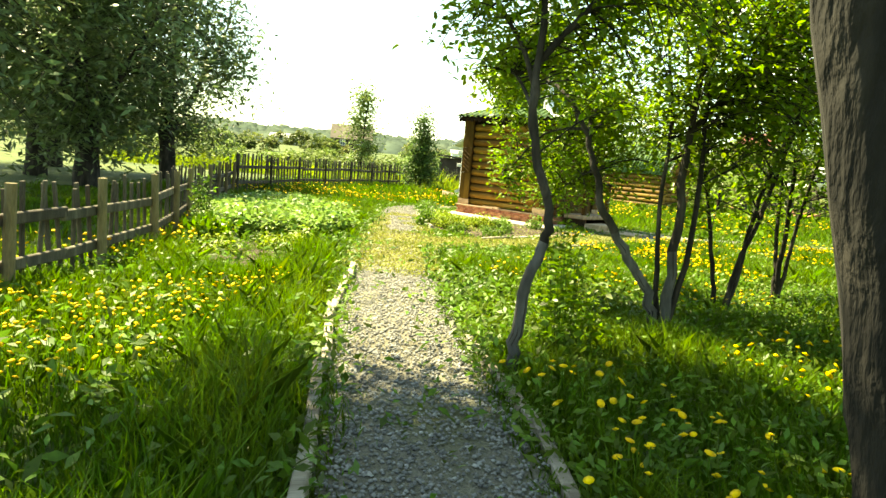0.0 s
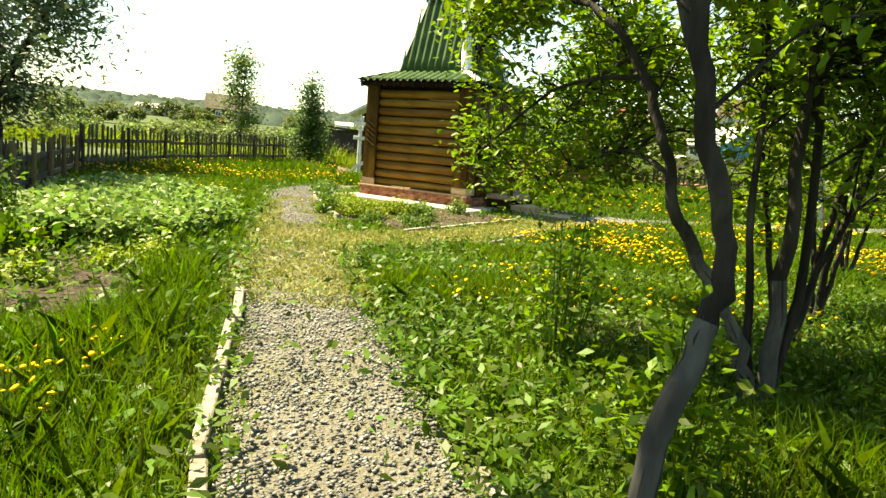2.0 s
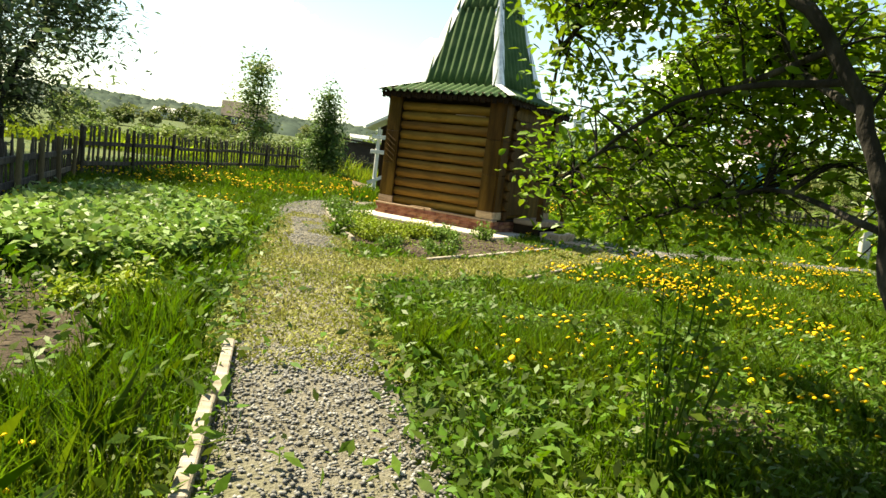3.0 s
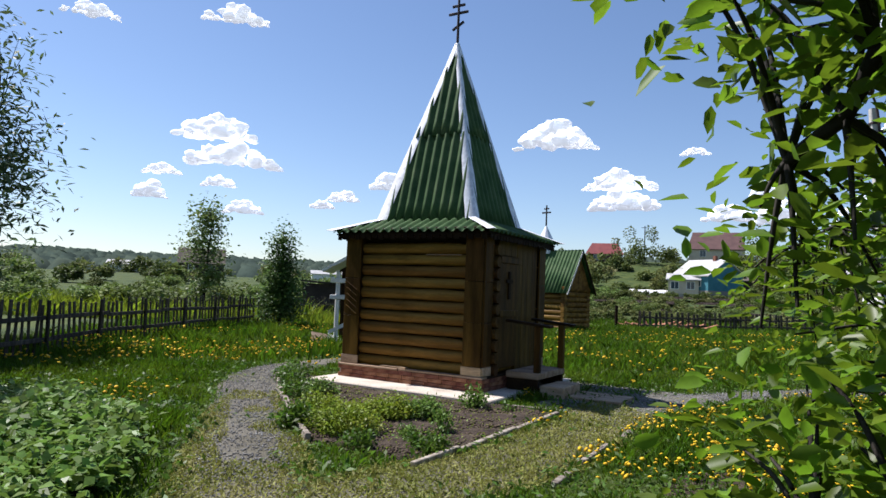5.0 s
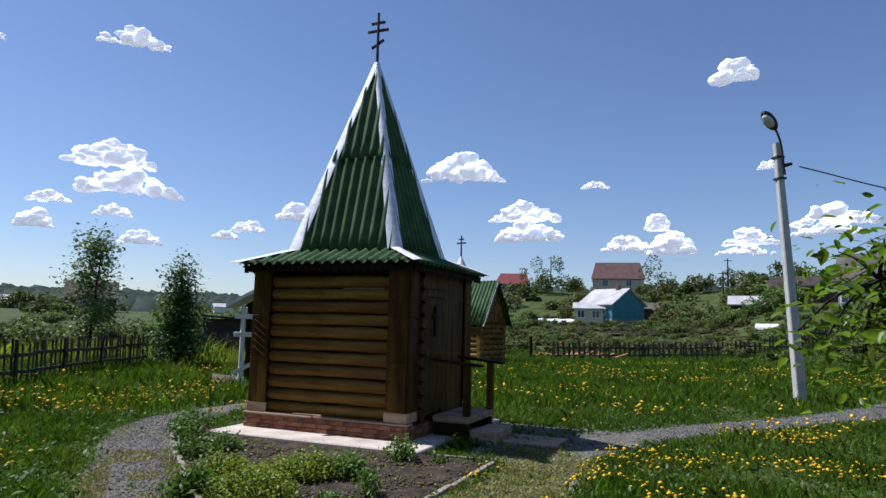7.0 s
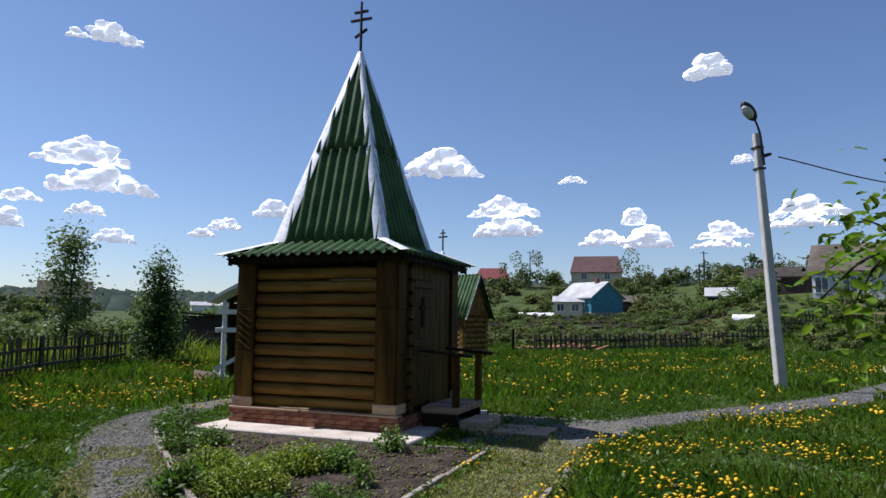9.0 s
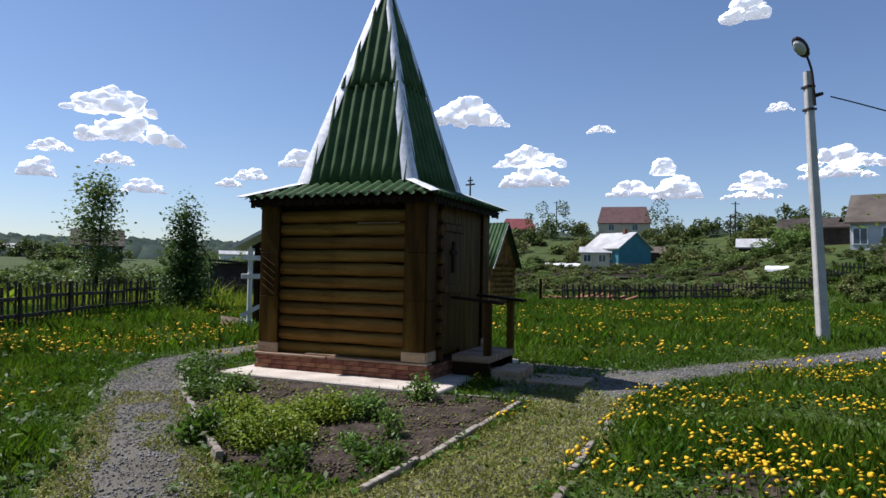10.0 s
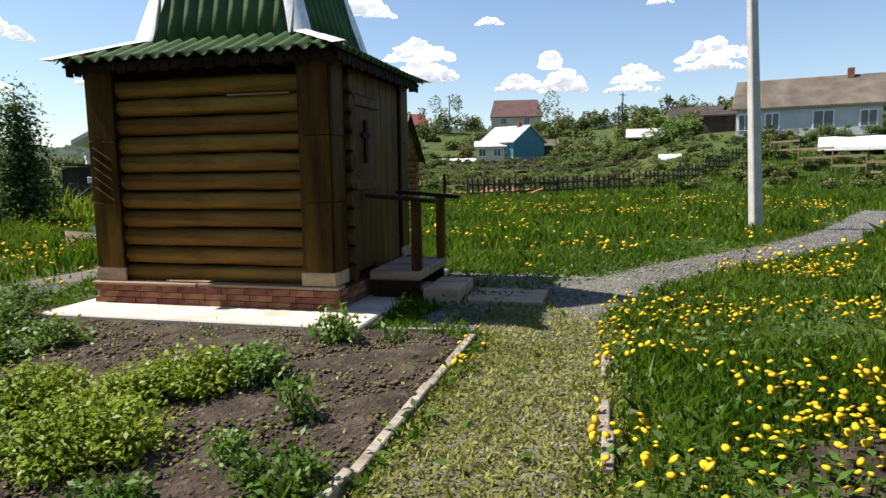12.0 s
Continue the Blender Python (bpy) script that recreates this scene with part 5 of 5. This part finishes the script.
edging("weathered pale plank edging along the gravel path", [(1.6, -7.0), (0.75, -3.3), (0.27, -1.4), (-0.24, 1.3)], top=0.08)
edging("weathered plank edging along the gravel path", [(2.55, -7.0), (1.78, -3.0), (1.28, -1.3)], top=0.05, keep=0.8, seed=4)
edging("pale plank edging of the flower bed", [(-0.02, 6.4), (-0.45, 8.2), (-0.85, 9.95), (-1.05, 11.4)], step=0.7, top=0.09, seed=5)
edging("pale plank edging of the flower bed", [(1.0, 5.55), (1.5, 6.12), (3.05, 8.12)], step=1.2, top=0.065, seed=6)
edging("grey plank edging of the flower bed", [(2.45, 8.72), (3.0, 8.43)], top=0.05, seed=7)
edging("dark half-buried plank edging by the meadow", [(2.15, 5.0), (2.58, 5.65), (3.7, 7.2)], step=0.45, top=0.06, keep=0.9, seed=8)

# ---- grass, flowers, gravel ----
FENCE_L = [(-1.75, -4.6), (-2.25, -0.9), (-2.7, 1.3), (-4.5, 6.0), (-6.2, 11.2)]
SLABP = [tuple((CH @ Vector((x, y, 0))).xy) for x, y in ((-0.15, -0.6), (W + 0.42, -0.6), (W + 0.42, W + 0.1), (-0.15, W + 0.1))]


def blades(name, label, lo, hi, n, h, w, seed, tall=None, material=None, edge=0.42, bare=0.0):
    rg = np.random.default_rng(seed)
    p = rg.uniform(lo, hi, (n, 2))
    dm, ds = line_distance(p, MAIN), line_distance(p, SIDE)
    wob = rg.normal(size=n) * 0.07
    gravel = (dm < edge + wob) | (ds < edge + 0.05 + wob)
    sparse = rg.random(n) < 0.07
    keep = (~gravel | sparse) & ~((inside(p, BARE) | inside(p, BARE2)) & (rg.random(n) > 0.22)) & ~(inside(p, YARD) & (rg.random(n) > 0.06)) & ~inside(p, BED) & ~inside(p, SLABP) & ~(inside(p, SOIL2) & (rg.random(n) > 0.1))
    trod = (dm < 0.62) & (p[:, 1] > 1.2) & (p[:, 1] < 4.8)
    keep |= trod & (rg.random(n) < 0.55)
    p, dm, ds, short = p[keep], dm[keep], ds[keep], (gravel | trod)[keep]
    n = len(p)
    z = np.array([ground_z(x, y) for x, y in p]) if max(abs(v) for v in (*lo, *hi)) > 25 else np.full(n, G)
    patch = np.array([noise.noise((x * 0.9, y * 0.9, seed)) for x, y in p])
    H = h * rg.uniform(0.5, 1.3, n) * np.clip(1 + 1.3 * patch, 0.3, 1.9)
    if tall is not None:
        H *= tall(p)
    H *= np.clip((dm - 0.35) / 0.45, 0.35, 1)
    H *= np.clip((ds - 0.3) / 0.5, 0.35, 1)
    H[short] *= 0.4
    a = rg.random(n) * 6.283
    s = np.stack([np.cos(a), np.sin(a), np.zeros(n)], 1) * (w * rg.uniform(0.6, 1.3, n))[:, None]
    b = np.stack([p[:, 0], p[:, 1], z - 0.01], 1)
    le = rg.normal(size=(n, 2)) * 0.38
    mid = b + np.stack([le[:, 0] * H * 0.3, le[:, 1] * H * 0.3, H * 0.62], 1)
    tip = b + np.stack([le[:, 0] * H, le[:, 1] * H, H], 1)
    v = np.stack([b - s * 0.5, b + s * 0.5, mid + s * 0.4, tip, mid - s * 0.4], 1).reshape(-1, 3)
    f = np.arange(5 * n).reshape(-1, 5)
    tagged(new(name, fast(name, v, f, material or M_GRASS)), label, "grass", kind="stuff")


def strip_tall(p):
    d = line_distance(p, MAIN)
    left = p[:, 0] < np.interp(p[:, 1], [q[1] for q in MAIN], [q[0] for q in MAIN])
    return np.where(left & (d < 1.3) & (p[:, 1] < 2.2), 1.5, 1.0)


blades("grass", "fresh green tall grass beside the path", (-2.4, -6.5), (3.6, 3.2), 125000, 0.15, 0.008, 1, strip_tall)
blades("grass", "fresh green meadow grass round the beds", (-5.0, 3.0), (5.5, 13.0), 105000, 0.11, 0.012, 2)
blades("grass", "fresh green meadow grass", (3.4, -4.5), (14, 13), 75000, 0.13, 0.017, 3)
blades("grass", "fresh green meadow grass by the fence", (-9, -5), (-2.3, 13), 45000, 0.11, 0.018, 4)
blades("grass", "green meadow grass towards the fences", (-8, 13), (15, 33), 80000, 0.2, 0.03, 5)
blades("grass", "green meadow grass at the slope", (13, 8), (40, 40), 55000, 0.22, 0.05, 6)
blades("grass", "short meadow grass behind the path start", (-9, -15), (14, -4.4), 60000, 0.1, 0.02, 8)
blades("dry_grass", "pale dry grass and weeds beyond the fence", (-20, 26), (6, 60), 45000, 0.5, 0.06, 7, material=M_SHRUB)

# short trodden grass where the paths meet
rg = np.random.default_rng(77)
p = rg.uniform((-1.4, 1.0), (5.2, 9.5), (300000, 2))
dm, ds = line_distance(p, MAIN), line_distance(p, SIDE)
worn = np.array([noise.noise((x * 1.3, y * 1.3, 4.0)) for x, y in p])
k = (((dm < 0.6) & (p[:, 1] < 5.6)) | ((ds < 0.62) & (p[:, 0] < 4.3) & ((ds > 0.1 * worn) | (p[:, 0] < 2.6))) | ((dm < 0.6) & ((dm > 0.27 + 0.2 * worn) | (worn > 0.18)))) & ~inside(p, BED) & (rg.random(len(p)) < 0.75)
p = p[k]
v, f = leaf_arrays(np.stack([p[:, 0], p[:, 1], np.full(len(p), G + 0.02)], 1), 0.045, rg, 0.3, 0.6, -0.25)
tagged(new("trodden_grass", fast("trodden_grass", v, f, M_TROD)), "short yellowish trodden grass where paths meet", "grass", kind="stuff")

# broad weed leaves in the meadow
rg = np.random.default_rng(33)


def weeds(lo, hi, n, leaf, h, seed, label):
    rg = np.random.default_rng(seed)
    p = rg.uniform(lo, hi, (n, 2))
    k = (line_distance(p, MAIN) > 0.4) & (line_distance(p, SIDE) > 0.45) & ~inside(p, BED) & ~inside(p, SLABP)
    k |= rg.random(n) < 0.05
    p = p[k]
    p = np.repeat(p, 5, 0) + rg.normal(size=(len(p) * 5, 2)) * leaf * 0.7
    P = np.stack([p[:, 0], p[:, 1], G + 0.01 + h * rg.random(len(p)) ** 1.5], 1)
    v, f = leaf_arrays(P, leaf, rg, 0.42, 0.6, -0.2)
    tagged(new("weeds", fast("weeds", v, f, M_WEED)), label, "weeds", kind="stuff")


weeds((1.0, -6), (6, 3), 8500, 0.065, 0.16, 1, "broad green weed leaves under the trees")
weeds((-2.4, -6), (1.5, 3.2), 3500, 0.08, 0.16, 2, "broad green weed leaves in the grass")
weeds((-5, 3), (10, 13), 6500, 0.08, 0.08, 3, "broad green weed leaves in the meadow")
weeds((-0.3, 3.6), (3.6, 8.6), 2600, 0.035, 0.02, 4, "small trodden weed leaves at the path")

# small ground weeds in the bed soil, clods and gravel
P = rg.uniform((-1, 5.8), (3, 11.4), (7000, 2))
P = P[inside(P, BED)]
v, f = leaf_arrays(np.stack([P[:, 0], P[:, 1], np.full(len(P), G + 0.045)], 1)[:2600], 0.03, rg, 0.6, 0.5)
tagged(new("seedlings", fast("seedlings", v, f, M_SHRUB)), "tiny yellow-green weeds in the bed soil", "weeds", kind="stuff")

OCT = np.array([(1, 0, 0), (0, 1, 0), (-1, 0, 0), (0, -1, 0), (0, 0, 1), (0, 0, -1)], float)
OCF = np.array([(0, 1, 4), (1, 2, 4), (2, 3, 4), (3, 0, 4), (1, 0, 5), (2, 1, 5), (3, 2, 5), (0, 3, 5)])


def stones(name, label, P, size, material, rg):
    n = len(P)
    a = rg.random(n) * 6.283
    s = size * rg.uniform(0.5, 1.5, n)
    v = OCT[None] * rg.uniform(0.6, 1.2, (n, 6, 1)) * s[:, None, None] * (1, 0.8, 0.6)
    c, t = np.cos(a)[:, None], np.sin(a)[:, None]
    x, y = v[:, :, 0] * c - v[:, :, 1] * t, v[:, :, 0] * t + v[:, :, 1] * c
    v = np.stack([x, y, v[:, :, 2]], 2) + P[:, None, :]
    f = (OCF[None] + 6 * np.arange(n)[:, None, None]).reshape(-1, 3)
    tagged(new(name, fast(name, v.reshape(-1, 3), f, material)), label, "stones", kind="stuff")


P = rg.uniform((-1, 5.8), (3, 11.4), (9000, 2))
P = P[inside(P, BED)]
stones("soil_clods", "small dry clods on the bed soil", np.stack([P[:, 0], P[:, 1], np.full(len(P), G + 0.042)], 1), 0.022, M_CLOD, rg)
P = rg.uniform((-2.3, -7), (2.8, 13), (170000, 2))
d = line_distance(P, MAIN)
near = P[:, 1] < 1.4
mid = (P[:, 1] > 5.0)
k = (d < 0.47 + rg.normal(size=len(P)) * 0.04) & (near | (mid & (rg.random(len(P)) < 0.32) & (d < 0.42)) | (rg.random(len(P)) < 0.12))
P = P[k]
stones("gravel", "loose grey crushed gravel on the path", np.stack([P[:, 0], P[:, 1], np.full(len(P), G + 0.03)], 1), 0.0125, M_STONE, rg)
P = rg.uniform((2.5, 6), (20, 17), (110000, 2))
k = ((line_distance(P, SIDE) < 0.42 + rg.normal(size=len(P)) * 0.06) & ((P[:, 0] > 3.6) | (rg.random(len(P)) < 0.3))) | inside(P, YARD)
P = P[k]
stones("gravel", "loose grey gravel on the side path", np.stack([P[:, 0], P[:, 1], np.full(len(P), G + 0.024)], 1), 0.016, M_STONE, rg)


def dandelions(label, lo, hi, n, size, hz, seed, cut=0.05):
    """Clustered yellow flower heads on thin stalks."""
    rg = np.random.default_rng(seed)
    p = rg.uniform(lo, hi, (n, 2))
    w = np.array([noise.noise((x * 0.55, y * 0.55, seed * 3.3)) for x, y in p])
    k = (w > cut) & (line_distance(p, MAIN) > 0.5) & (line_distance(p, SIDE) > 0.42) & ~inside(p, BED) & ~inside(p, SLABP) & ~inside(p, POTATO) & ~inside(p, YARD)
    p = p[k]
    n = len(p)
    z = np.array([ground_z(x, y) for x, y in p]) + hz * rg.uniform(0.6, 1.35, n)
    r = size * rg.uniform(0.75, 1.25, n)
    tilt = rg.normal(size=(n, 2)) * 0.35
    ring = []
    for a in range(8):
        c, s = math.cos(a * math.pi / 4), math.sin(a * math.pi / 4)
        ring.append(np.stack([p[:, 0] + r * c, p[:, 1] + r * s, z + r * (tilt[:, 0] * c + tilt[:, 1] * s)], 1))
    top = np.stack([p[:, 0], p[:, 1], z + r * 0.45], 1)
    bot = np.stack([p[:, 0], p[:, 1], z - r * 0.5], 1)
    v = np.stack([*ring, top, bot], 1).reshape(-1, 3)
    f = []
    for a in range(8):
        f += [(a, (a + 1) % 8, 8), ((a + 1) % 8, a, 9)]
    f = (np.array(f)[None] + 10 * np.arange(n)[:, None, None]).reshape(-1, 3)
    tagged(new("dandelions", fast("dandelions", v, f, M_YELLOW)), label, "flowers", kind="stuff")
    b = np.stack([p[:, 0], p[:, 1], z - r * 0.4], 1)
    st = np.stack([b + (0.003, 0, 0), b - (0.003, 0, 0), b * (1, 1, 0) + (-0.003, 0, G), b * (1, 1, 0) + (0.003, 0, G)], 1).reshape(-1, 3)
    tagged(new("dandelion_stalks", fast("dandelion_stalks", st, np.arange(4 * n).reshape(-1, 4), M_WEED)), "thin green dandelion stalks", "flowers", kind="stuff")


dandelions("yellow dandelions under the trees", (1.2, -5.5), (6, 2.5), 1500, 0.02, 0.17, 1, 0.0)
dandelions("yellow dandelions in the tall grass", (-2.4, -4), (-0.3, 0.6), 900, 0.015, 0.2, 2, 0.05)
dandelions("yellow dandelions in the meadow", (2.4, 3), (9, 10), 3000, 0.023, 0.12, 3, 0.08)
dandelions("yellow dandelions in the meadow", (4, 9), (22, 28), 2600, 0.036, 0.2, 4, 0.12)
dandelions("yellow dandelions at the path edge", (2.5, 5.0), (4.4, 8.2), 420, 0.022, 0.1, 7, -0.15)
dandelions("yellow dandelions along the fence", (-6.5, 11), (0.5, 24), 1700, 0.03, 0.2, 5, 0.05)
dandelions("yellow dandelions along the fence", (-4.5, -2), (-2.0, 9), 900, 0.025, 0.2, 6, 0.05)

# ---- bricks of the plinth ----
bm = boxm(-0.122, 0.122, -0.03, 0.03, -0.0305, 0.0305, 0.005)
brick_me = bpy.data.meshes.new("brick")
bm.to_mesh(brick_me)
bm.free()
brick_me.materials.append(M_BRICK)
rr = random.Random(2)
for row, z in enumerate((0.02, 0.086, 0.15)):
    n = 11
    for i in range(n):
        u = W / n * (i + 0.5) + (0.06 if row % 2 else 0)
        if u > W - 0.1:
            u = W - 0.115
        j = rr.uniform(-0.004, 0.004)
        for m in (pose(u, 0.022 + j, z, 0, 0, rr.uniform(-1, 1)), pose(W - 0.022 + j, u, z, 0, 0, 90)):
            part("brick", brick_me, None, chapel, "", m)
